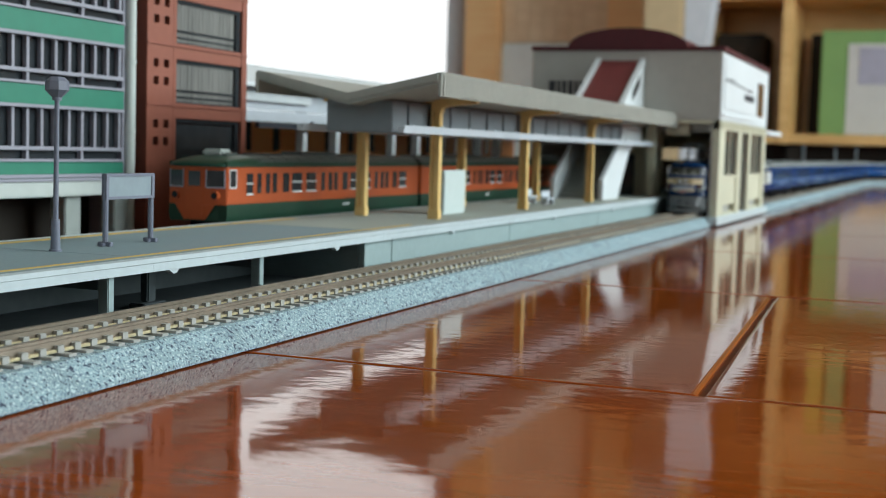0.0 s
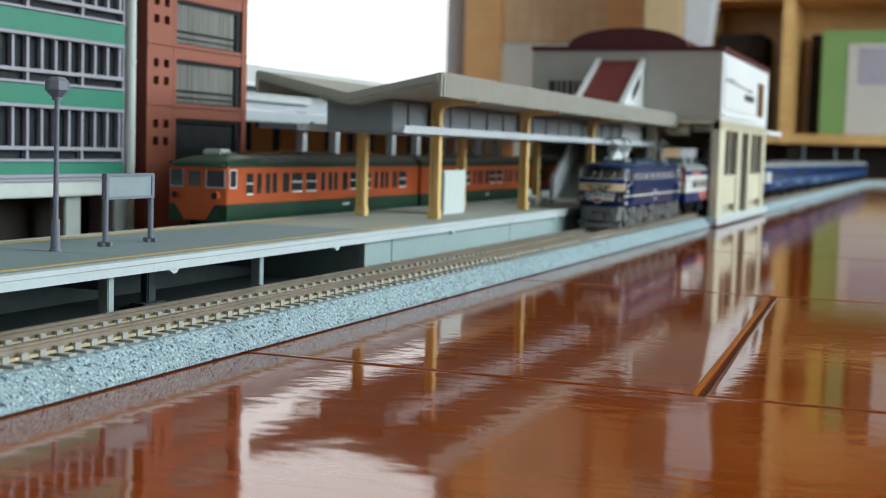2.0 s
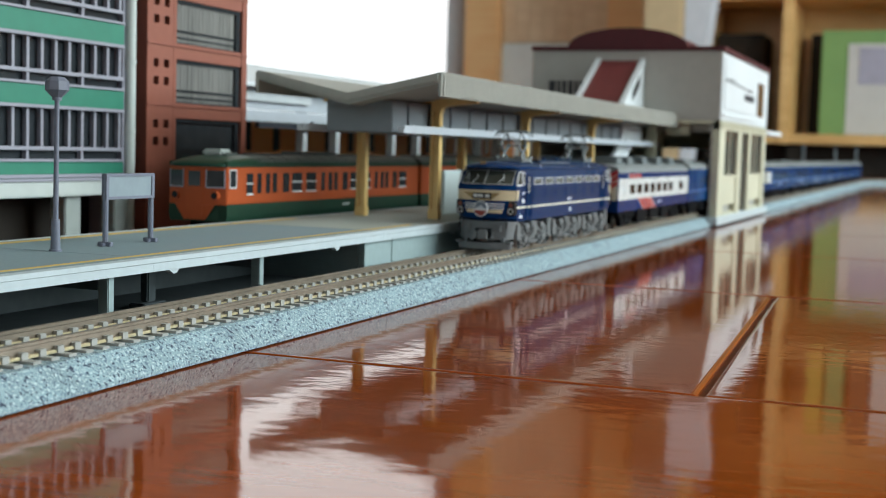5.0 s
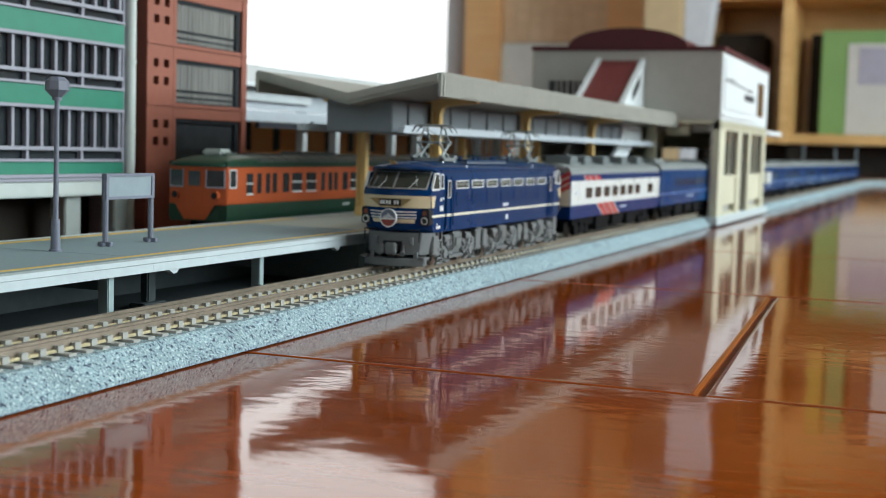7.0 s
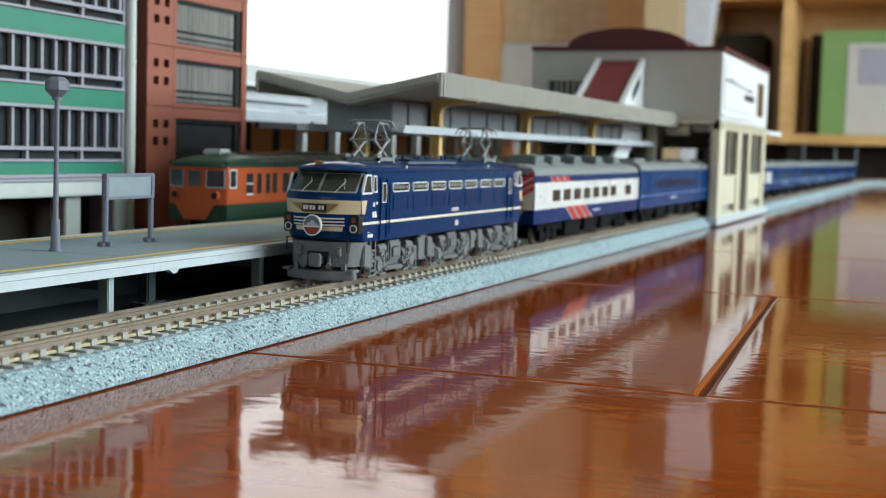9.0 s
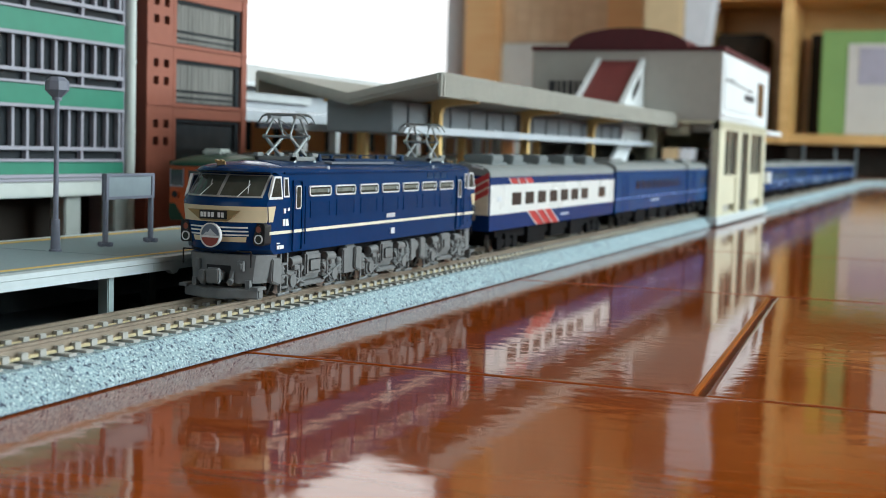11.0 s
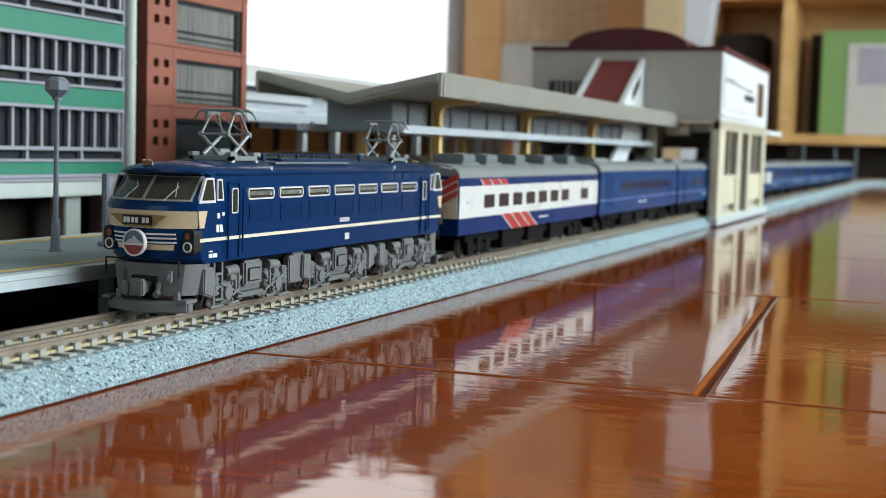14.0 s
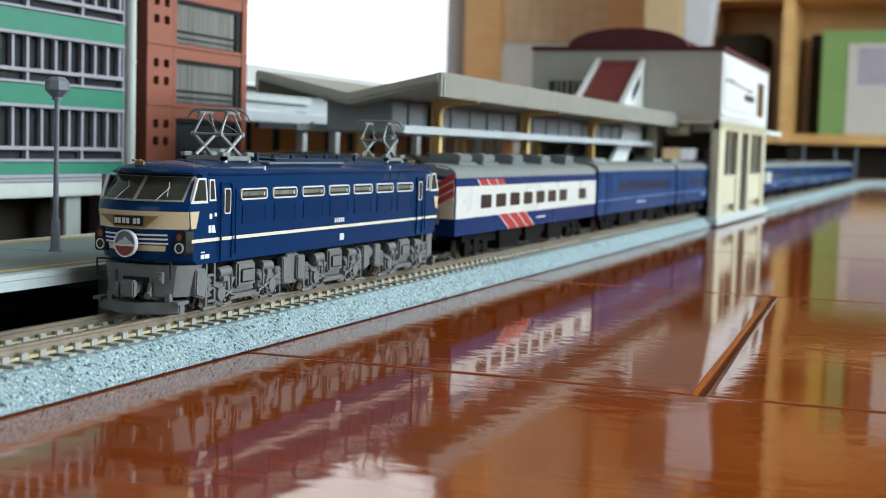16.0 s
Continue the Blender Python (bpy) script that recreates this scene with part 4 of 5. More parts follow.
# ---------------------------------------------------------------- trains
def orange_railcar():
    y0 = YS
    hw = 9.4
    for k, a in enumerate((315.0, 457.0, 600.0)):
        b = a + 139.5
        r = thing("orange_railcar", ((a + b) / 2, y0, ZR), "orange and dark green commuter railcar at the platform", "train", "side line train")
        part("body", prism([(y0 + s * hw, z) for s, z in ((-1, 18.6), (1, 18.6), (1, 29.2), (-1, 29.2))], "x", a, b, bev=0.3), ORANGE, r, "orange body sides")
        part("lower_body", prism([(y0 + s * w, z) for s, w, z in ((-1, hw - 0.4, 13.8), (1, hw - 0.4, 13.8), (1, hw + 0.05, 15.2), (1, hw + 0.05, 18.7), (-1, hw + 0.05, 18.7), (-1, hw + 0.05, 15.2))], "x", a, b), RGREEN, r, "dark green lower body")
        part("roof_edge", prism([(y0 + y, z) for y, z in ((-9.5, 29.2), (-9.5, 30.6), (9.5, 30.6), (9.5, 29.2))], "x", a - 0.2, b, bev=0.3), RGREEN, r)
        part("roof", prism([(y + y0, z) for y, z in shell_profile(8.6, 30.3, 30.6, 32.7)], "x", a + (17 if k == 0 else 1), b - 0.5), RROOF, r, "grey ribbed roof")
        for i in range(14):
            x = a + 20 + i * 8.4
            part("roof_rib", prism([(y + y0, z) for y, z in shell_profile(8.7, 30.3, 30.7, 32.85)], "x", x, x + 0.6), RROOF, r)
        for xx, w, h in ((a + 12, 4.0, 0.9), (a + 37, 7, 0.7), (a + 68, 13, 1.4), (a + 98, 9, 0.8), (a + 124, 6, 0.7)):
            part("roof_unit", B((xx - w, xx + w, y0 - 4, y0 + 4, 31.6, 32.4 + h), bev=0.5), RROOF, r)
        # windows and doors along the near side
        yn = y0 - hw
        for m in (0, 41.3, 82.6):
            for c0, c1 in ((16.8, 19.2), (21.9, 24.4), (26.0, 28.6), (32.4, 36.2)):
                if a + m + c1 < b - 4:
                    part("door_window", B((a + m + c0, a + m + c1, yn - 0.12, yn - 0.02, 21.6, 27.4)), GLASSD, r)
            for c0, c1 in ((38.2, 44.6), (47.6, 54.2)):
                if a + m + c1 < b - 4:
                    q = part("window", B((a + m + c0, a + m + c1, yn - 0.1, yn - 0.02, 21.8, 27.4)), GLASSD, r)
                    part("sash", B((a + m + c0 - 0.1, a + m + c1 + 0.1, yn - 0.25, yn - 0.12, 21.5, 22.0), (a + m + c0 - 0.1, a + m + c1 + 0.1, yn - 0.25, yn - 0.12, 24.5, 24.9)), WHITEP, q)
        q = part("window", B((a + 10.7, a + 14.3, yn - 0.1, yn - 0.02, 21.6, 27.4)), GLASSD, r)
        part("sash", B((a + 10.6, a + 14.4, yn - 0.25, yn - 0.12, 21.2, 21.7), (a + 10.6, a + 14.4, yn - 0.25, yn - 0.12, 24.3, 24.7)), WHITEP, q)
        part("car_mark", B((a + 74, a + 79, yn - 0.15, yn - 0.08, 16.6, 17.2)), WHITEP, r)
        part("underframe", B((a + 8, b - 8, y0 - 7.5, y0 + 7.5, 9.2, 13.9)), CBLACK, r)
        for xc in (a + 22, b - 22):
            bogie(r, xc, y0)
        if k:
            part("gangway", B((a - 3.3, a - 0.1, y0 - 3.5, y0 + 3.5, 13, 29)), CBLACK, r)
            continue
        # cab front
        xf = a
        part("cab_skirt", prism([(xf - 1.4, y0 - 3.2), (xf - 1.4, y0 + 3.2), (xf + 1, y0 + 9.2), (xf + 1, y0 - 9.2)], "z", 14.2, 18.5), RGREEN, r)
        part("cab_front", prism([(xf - 1.6, y0 - 3.2), (xf - 1.6, y0 + 3.2), (xf - 0.1, y0 + 9.2), (xf + 1, y0 + 9.3), (xf + 1, y0 - 9.3), (xf - 0.1, y0 - 9.2)], "z", 18.6, 29.2), ORANGE, r)
        part("cab_band", prism([(y0 - 6.4, 18.7), (y0 + 6.4, 18.7), (y0 + 3.4, 14.4), (y0 - 3.4, 14.4)], "x", xf - 1.7, xf - 1.45), ORANGE, r)
        bm = bmesh.new()
        loops = []
        for x, w, zt in ((xf - 2.2, 5.0, 29.9), (xf - 1.5, 7.2, 30.5), (xf - 0.2, 8.9, 31.1), (xf + 2.5, 9.4, 31.8), (xf + 6, 9.45, 32.3), (xf + 11, 9.45, 32.6), (xf + 18, 9.3, 32.7)):
            loops.append([bm.verts.new((x, y0 + y, z)) for y, z in shell_profile(w, 29.25, 29.7, zt)])
        for l0, l1 in zip(loops, loops[1:]):
            for i in range(len(l0)):
                j = (i + 1) % len(l0)
                bm.faces.new((l0[i], l0[j], l1[j], l1[i]))
        bm.faces.new(loops[0])
        bm.faces.new(loops[-1][::-1])
        part("cab_roof", bm, RGREEN, r, "dark green domed cab roof", smooth=60)
        part("roof_headlight", B((xf + 7, xf + 13, y0 - 3.4, y0 + 3.4, 32.2, 34.2), bev=0.7), CREAMW, r, "pale roof unit above the cab")
        part("cab_door", B((xf - 1.85, xf - 1.62, y0 - 2.6, y0 + 2.6, 15.2, 28.6), bev=0.1), ORANGE, r)
        part("cab_window", B((xf - 2.0, xf - 1.86, y0 - 1.9, y0 + 1.9, 23.8, 28.0)), GLASSD, r)
        for sg in (-1, 1):
            ya, yb = sorted((y0 + sg * 3.7, y0 + sg * 8.8))
            pts = [(xf - 1.75, y0 + sg * 3.7), (xf - 0.4, y0 + sg * 8.8), (xf - 0.1, y0 + sg * 8.8), (xf - 1.4, y0 + sg * 3.7)]
            part("cab_window", prism(pts, "z", 23.6, 28.2), GLASSD, r)
            part("window_frame", prism([(p[0] - 0.12, p[1]) for p in pts], "z", 23.3, 23.7), WHITEF, r)
            for px, py in (pts[0], pts[1]):
                part("window_frame", B((px - 0.12, px + 0.12, py - 0.16, py + 0.16, 23.3, 28.4)), WHITEF, r)
            part("headlight", rod((xf - 1.9, y0 + sg * 6.4, 21.2), (xf + 0.2, y0 + sg * 6.4, 21.2), 1.25, 14), ORANGE, r)
            part("headlight_lens", rod((xf - 1.98, y0 + sg * 6.4, 21.2), (xf - 1.85, y0 + sg * 6.4, 21.2), 0.95, 14), LBLACK, r)
        part("side_cab_window", B((a + 1.4, a + 4.6, yn - 0.12, yn - 0.02, 23.6, 28.2)), GLASSD, r)
        part("side_window_frame", ring(rrect(a + 1.0, a + 5.0, 23.2, 28.6, 0.3, 1), rrect(a + 1.4, a + 4.6, 23.6, 28.2, 0.2, 1), "y", yn - 0.22, yn - 0.02), LSILV, r)
        part("coupler", B((xf - 4, xf - 1.5, y0 - 1.2, y0 + 1.2, 9.6, 12), bev=0.3), CBLACK, r)


# ---- the electric locomotive
LX = 109.2  # front and rear are mirror images about LX / 2
NOSE_X = ((15.7, -2.2), (16.6, -3.6), (21.4, -4.6), (25.2, -4.4), (26.0, -3.8), (30.5, 0.5), (30.8, -0.7), (31.4, -0.6), (32.0, 0.4), (32.5, 2.4), (32.8, 6.0))
SWEEP = ((15.7, 4.3), (22.0, 4.2), (25.6, 3.3), (33.0, 3.3))  # how far the corners fall back
HALF_W = ((15.7, 9.3), (26.0, 9.4), (30.0, 9.15), (30.8, 9.0), (31.4, 8.3), (32.0, 6.8), (32.5, 4.4), (32.8, 1.6))


def lerp_table(tab, z):
    for (a, va), (b, vb) in zip(tab, tab[1:]):
        if z <= b:
            return va + (vb - va) * max(0, (z - a)) / (b - a)
    return tab[-1][1]


def nose_x(y, z, hw=9.4):
    return lerp_table(NOSE_X, z) + lerp_table(SWEEP, z) * (abs(y) / hw) ** 2.2


def nose_patch(poly_rows, thick=0.22, out=0.2):
    """A thin plate that follows the nose. Rows of (z, y0, y1), from the bottom up."""
    bm = bmesh.new()
    n = 12
    layers = []
    for off in (out, out - thick):
        rows = []
        for z, a, b in poly_rows:
            rows.append([bm.verts.new((nose_x(a + (b - a) * i / n, z) - off, a + (b - a) * i / n, z)) for i in range(n + 1)])
        layers.append(rows)
    m = len(poly_rows)
    for L in layers:
        for j in range(m - 1):
            for i in range(n):
                bm.faces.new((L[j][i], L[j][i + 1], L[j + 1][i + 1], L[j + 1][i]))
    f, k = layers
    edge = [(0, i) for i in range(n)] + [(j, n) for j in range(m - 1)] + [(m - 1, n - i) for i in range(n)] + [(m - 1 - j, 0) for j in range(m - 1)]
    for q, (j, i) in enumerate(edge):
        j2, i2 = edge[(q + 1) % len(edge)]
        bm.faces.new((f[j][i], f[j2][i2], k[j2][i2], k[j][i]))
    return bm


def flipped(bm):
    """The same piece at the loco's other end."""
    for v in bm.verts:
        v.co.x, v.co.y = LX - v.co.x, -v.co.y
    return bm


def loco():
    o = thing("electric_locomotive", (0, 0, ZR), "dark blue electric locomotive with cream nose and grey bogies", "locomotive")
    BREADTH[o] = 0.94
    # body shell, lofted upwards
    bm = bmesh.new()
    levels = (15.7, 16.6, 19, 21.4, 25.2, 26.0, 28, 30.0, 30.5, 30.8, 31.1, 31.4, 31.7, 32.0, 32.3, 32.5, 32.65, 32.8)
    rings = []
    for z in levels:
        hw = lerp_table(HALF_W, z)
        ys = [hw * math.sin(math.pi / 2 * (-1 + 2 * i / 14)) for i in range(15)]
        loop = [(nose_x(y, z, hw), y) for y in ys]
        loop += [(LX - nose_x(y, z, hw), y) for y in ys[::-1]]
        rings.append([bm.verts.new((x, y, z)) for x, y in loop])
    for r0, r1 in zip(rings, rings[1:]):
        n = len(r0)
        for i in range(n):
            bm.faces.new((r0[i], r0[(i + 1) % n], r1[(i + 1) % n], r1[i]))
    bm.faces.new(rings[0][::-1])
    bm.faces.new(rings[-1])
    body = part("body", bm, LBLUE, o, "glossy dark blue body shell")
    for sd in (-1, 1):
        a, b = sorted((sd * 9.38, sd * 9.55))
        part("side_stripe", B((-0.1, LX + 0.1, a, b, 19.4, 19.98)), STRIPEP, body, "cream side line")
        a, b = sorted((sd * 9.05, sd * 9.5))
        part("rain_gutter", B((5.5, LX - 5.5, a, b, 30.55, 30.95), bev=0.1), LBLUE, body)
        # machine-room windows with bright frames, louvres below
        for wx0, wx1 in ((15.3, 25.1), (26.9, 36.6), (38.5, 48.2), (50.0, 59.8), (61.5, 71.2), (73.0, 82.6), (84.2, 93.8)):
            a, b = sorted((sd * 9.2, sd * 9.5))
            w = part("window", prism(rrect(wx0 + 0.4, wx1 - 0.4, 26.4, 27.9, 0.4), "y", a, b), PANE, body)
            a, b = sorted((sd * 9.45, sd * 9.53))
            part("pane_edge", B((wx0 + 0.5, wx1 - 0.5, a, b, 26.42, 26.85), (wx0 + 0.5, wx1 - 0.5, a, b, 27.62, 27.86)), LGLASS, w)
            part("catch", B((wx1 - 1.75, wx1 - 1.35, *sorted((sd * 9.45, sd * 9.75)), 26.75, 27.45), bev=0.08), PALEG, w)
            a, b = sorted((sd * 9.25, sd * 9.66))
            part("window_frame", ring(rrect(wx0 + 0.12, wx1 - 0.12, 26.12, 28.2, 0.75), rrect(wx0 + 0.42, wx1 - 0.42, 26.4, 27.92, 0.45), "y", a, b), LSILV, w)
            a, b = sorted((sd * 9.3, sd * 9.52))
            lv = part("louvre", ring(rrect(wx0 + 0.9, wx1 - 0.3, 22.0, 25.3, 0.1, 1), rrect(wx0 + 1.2, wx1 - 0.6, 22.3, 25.0, 0.1, 1), "y", a, b), LBLUE, body)
            part("louvre_slats", B(*[(wx0 + 1.2, wx1 - 0.6, a, b, 22.45 + i * 0.37, 22.62 + i * 0.37) for i in range(7)]), LBLUE, lv, smooth=0)
        for d0, d1, mir in ((8.9, 12.9, 0), (96.3, 100.3, 1)):
            a, b = sorted((sd * 9.3, sd * 9.56))
            part("cab_door", ring(rrect(d0, d1, 15.9, 29.4, 0.3, 2), rrect(d0 + 0.35, d1 - 0.35, 16.2, 29.1, 0.2, 2), "y", a, b), LBLUE, body)
            w = part("door_window", prism(rrect(d0 + 1.1, d1 - 1.0, 24.0, 28.2, 0.3), "y", a, b), LGLASS, body)
            part("door_frame", ring(rrect(d0 + 0.98, d1 - 0.88, 23.88, 28.32, 0.4), rrect(d0 + 1.2, d1 - 1.1, 24.1, 28.1, 0.3), "y", *sorted((sd * 9.3, sd * 9.66))), LSILV, w)
            for hx in (d0 - 0.45, d1 + 0.45):
                part("handrail", rod((hx, sd * 9.85, 17.0), (hx, sd * 9.85, 28.2), 0.17, 6), LBLUE, body)
        part("side_marks", B(*[(53.0 + i * 0.95, 53.6 + i * 0.95, *sorted((sd * 9.38, sd * 9.6)), 20.6, 21.5) for i in range(5)]), LSILV, body)
        part("maker_plate", B((55.4, 57.4, *sorted((sd * 9.38, sd * 9.6)), 16.9, 18.2)), PALEG, body)
        part("class_marks", B((2.8, 3.8, *sorted((sd * 9.35, sd * 9.5)), 16.6, 17.3), (4.0, 5.4, *sorted((sd * 9.35, sd * 9.5)), 16.6, 17.3), (2.8, 4.0, *sorted((sd * 9.35, sd * 9.5)), 17.6, 17.8)), WHITEP, body)
        # emblem near the cab as two plain strokes
        a, b = sorted((sd * 9.38, sd * 9.52))
        part("emblem", prism(rrect(5.0, 5.9, 20.85, 22.15, 0.25, 2), "y", a, b, prism([(6.1, 20.85), (7.3, 20.85), (6.9, 22.15), (6.1, 22.15)], "y", a, b)), WHITEP, body, "white emblem blocks")
        part("depot_marks", B((5.3, 6.1, a, b, 23.2, 24.1), (6.9, 7.6, a, b, 23.6, 24.2)), WHITEP, body)
        # side cab windows
        for mir in (0, 1):
            f = flipped if mir else (lambda q: q)
            pa, pb = sorted((-9.0, -9.52))
            if sd == 1:
                pa, pb = sorted((9.0, 9.52))
            tri_o = [(-0.5, 25.9), (4.8, 25.9), (4.1, 30.15), (1.5, 30.15)]
            tri_i = [(0.3, 26.35), (4.3, 26.35), (3.75, 29.8), (1.85, 29.8)]
            w = part("cab_side_window", f(prism(tri_i, "y", pa, pb)), LGLASS, body)
            part("window_frame", f(ring(tri_o, tri_i, "y", pa, sd * 9.66 if sd > 0 else pb)), LSILV, w)
            q_o = [(5.2, 26.2), (7.4, 26.2), (6.8, 29.9), (5.2, 29.9)]
            q_i = [(5.48, 26.5), (7.0, 26.5), (6.5, 29.62), (5.48, 29.62)]
            w = part("quarter_window", f(prism(q_i, "y", pa, pb)), LGLASS, body)
            part("window_frame", f(ring(q_o, q_i, "y", pa, sd * 9.6 if sd > 0 else pb)), LSILV, w)
    # both noses
    for end in (0, 1):
        f = flipped if end else (lambda q: q)
        part("cream_panel", f(nose_patch([(21.7, -9.2, 9.2), (22.2, -9.3, 9.3), (24.6, -9.38, 9.38)], 0.3, 0.16)), LCREAM, o, "cream nose band")
        for sg in (-1, 1):
            pa, pb = sorted((sg * 9.3, sg * 9.53))
            part("cream_wrap", f(prism([(-0.3, 21.75), (1.1, 21.75), (2.1, 24.6), (-0.7, 24.6)], "y", pa, pb)), LCREAM, o)
        part("cream_centre", f(nose_patch([(18.05, -5.7, 5.7), (18.5, -5.8, 5.8), (19.0, -5.9, 5.9)], 0.3, 0.12)), LCREAM, o)
        g = part("nose_grille", f(nose_patch([(19.0, -6.0, 6.0), (21.2, -6.2, 6.2)], 0.3, 0.14)), LBLUE, o)
        for zz in (19.2, 19.9, 20.6):
            part("grille_bar", f(nose_patch([(zz, -6.3, 6.3), (zz + 0.28, -6.3, 6.3)], 0.4, 0.42)), LSILV, g)
        for a, b in ((-8.1, -0.3), (0.3, 8.1)):
            t0, t1 = (a * 0.965 if a < -1 else a), (b * 0.965 if b > 1 else b)
            w = part("windscreen", f(nose_patch([(26.5, a, b), (30.1, t0, t1)], 0.2, 0.12)), LGLASS, o)
            for zz in (26.15, 30.1):
                part("windscreen_rubber", f(nose_patch([(zz + 0.05, a - 0.2, b + 0.2), (zz + (0.34 if zz < 28 else 0.2), a - 0.2, b + 0.2)], 0.4, 0.26)), LFRAME, w)
            for ya, yb in ((a - 0.24, a), (b, b + 0.24)):
                part("windscreen_rubber", f(nose_patch([(26.2, ya, yb), (30.4, ya * 0.97 if abs(ya) > 1 else ya, yb * 0.97 if abs(yb) > 1 else yb)], 0.4, 0.26)), LFRAME, w)
            ym = (a + b) / 2
            bm = rod((nose_x(ym, 26.3) - 0.5, ym, 26.3), (nose_x(ym, 28.6) - 0.5, ym - 1.6, 28.6), 0.07, 6)
            rod((nose_x(ym, 27.2) - 0.55, ym - 1.9, 27.0), (nose_x(ym, 29.4) - 0.5, ym - 0.9, 29.3), 0.06, 6, None, bm)
            part("wiper", f(bm), LSILV, w)
        part("roof_brow", f(nose_patch([(30.55, -8.4, 8.4), (30.95, -8.5, 8.5)], 0.9, 0.75)), LBLUE, o)
        # lamps
        for sg in (-1, 1):
            y = sg * 8.2
            xx = nose_x(y, 19.7) + 0.15
            h = part("lamp_housing", f(prism(rrect(y - 1.25, y + 1.25, 17.5, 21.6, 0.6), "x", xx - 0.9, xx + 1.6)), LBLACK, o)
            for zz, rr, mt in ((20.45, 0.6, REDL), (18.65, 0.68, LGLASS)):
                part("lens", f(rod((xx - 1.05, y, zz), (xx - 0.8, y, zz), rr, 16)), mt, h)
                part("lamp_ring", f(ring([(y + (rr + 0.2) * math.cos(q), zz + (rr + 0.2) * math.sin(q)) for q in [k * math.pi / 10 for k in range(20)]],
                                         [(y + rr * math.cos(q), zz + rr * math.sin(q)) for q in [k * math.pi / 10 for k in range(20)]], "x", xx - 1.15, xx - 0.8)), LSILV if zz < 20 else LBLACK, h)
            bm = rod((xx - 1.2, sg * 5.6, 17.0), (xx - 1.2, sg * 5.6, 21.4), 0.16, 6)
            rod((xx - 1.2, sg * 5.6, 21.3), (xx + 0.2, sg * 5.6, 21.3), 0.16, 6, None, bm)
            rod((xx - 1.2, sg * 5.6, 17.0), (xx + 0.2, sg * 5.6, 17.0), 0.16, 6, None, bm)
            part("nose_handrail", f(bm), LBLUE, o)
            bm = rod((-3.6, sg * 7.6, 13.6), (-3.6, sg * 7.6, 16.4), 0.16, 6)
            rod((-3.6, sg * 7.6, 16.4), (-3.6, sg * 4.4, 16.4), 0.16, 6, None, bm)
            part("step_rail", f(bm), LBLACK, o)
        # plate with its winged backing
        x = -4.95
        pl = part("name_wings", f(prism([(-5.8, 23.9), (-2.8, 21.9), (2.8, 21.9), (5.8, 23.9)], "x", x - 0.1, x + 0.5)), BRASSP, o, "winged plate backing")
        part("nose_plate", f(B((x - 0.35, x, -3.0, 3.0, 22.2, 23.8), bev=0.08)), LBLACK, pl, "black plate with white bars")
        part("plate_bars", f(B(*[(x - 0.45, x - 0.36, yy, yy + 0.55, 22.55, 23.45) for yy in (-2.5, -1.7, -0.3, 0.5, 1.4, 2.1)])), WHITEP, pl)
        # train emblem disc
        hm = part("headmark", f(rod((-5.9, 0, 19.3), (-5.2, 0, 19.3), 2.15, 32)), WHITEP, o, "round white-rimmed train emblem")
        for z_lo, z_hi, mt in ((19.25, 21.3, MARKB), (17.3, 18.85, MARKR)):
            pts = []
            for k in range(25):
                zz = z_lo + (z_hi - z_lo) * k / 24
                pts.append((math.sqrt(max(0.0, 2.02 ** 2 - (zz - 19.3) ** 2)), zz))
            part("emblem_field", f(prism(pts + [(-y, z) for y, z in pts[::-1]], "x", -6.0, -5.85)), mt, hm)
        part("emblem_peak", f(prism([(-1.6, 19.3), (1.6, 19.3), (0.9, 19.9), (0.5, 19.8), (0.0, 20.5), (-0.6, 19.9)], "x", -6.1, -5.98)), PALEG, hm)
        part("emblem_ring", f(ring([(2.25 * math.cos(q), 19.3 + 2.25 * math.sin(q)) for q in [k * math.pi / 16 for k in range(32)]],
                                   [(2.02 * math.cos(q), 19.3 + 2.02 * math.sin(q)) for q in [k * math.pi / 16 for k in range(32)]], "x", -6.15, -5.6)), LSILV, hm)
        # skirt, buffer beam and coupler
        sk = [(-2.4, 4.6), (-2.4, -4.6), (-1.4, -7.4), (1.2, -8.9), (4.2, -8.9), (4.2, 8.9), (1.2, 8.9), (-1.4, 7.4)]
        bm = prism(sk, "z", 10.4, 15.65)
        for v in bm.verts:
            if v.co.z < 11:
                v.co.y *= 0.9
                if v.co.x > 0:
                    v.co.x -= 2.0 if v.co.x > 2 else 0.6
        part("front_skirt", f(bm), LGREY, o, "grey front skirt")
        part("coupler_pocket", f(B((-2.6, -2.2, -2.4, 2.9, 10.5, 13.6))), LBLACK, o)
        bm = B((-6.0, -2.3, -1.4, 1.4, 10.9, 12.6), (-6.8, -5.6, -2.4, 0.4, 10.6, 13.4), (-7.2, -6.2, 0.6, 1.9, 10.8, 13.0), bev=0.25)
        part("coupler", f(bm), LGREY, o)
        part("snow_plough", f(prism([(-4.8, 2.3), (-4.8, -2.3), (-2.0, -8.4), (-0.4, -8.6), (-0.4, 8.6), (-2.0, 8.4)], "z", 7.6, 9.5, bev=0.25)), LGREY, o)
        for sg in (-1, 1):
            for lx in (5.0, 7.6):
                part("ladder_rail", f(B((lx, lx + 0.5, sg * 8.8 - 0.3, sg * 8.8 + 0.3, 8.6, 15.6))), LGREY, o)
            for lz in (9.0, 11.2, 13.4):
                part("ladder_rung", f(B((5.5, 7.6, sg * 8.8 - 0.4, sg * 8.8 + 0.4, lz, lz + 0.4))), LGREY, o)
            part("plough_bracket", f(B((-2.2, -1.2, sg * 6 - 0.5, sg * 6 + 0.5, 9.4, 11)), ), LGREY, o)
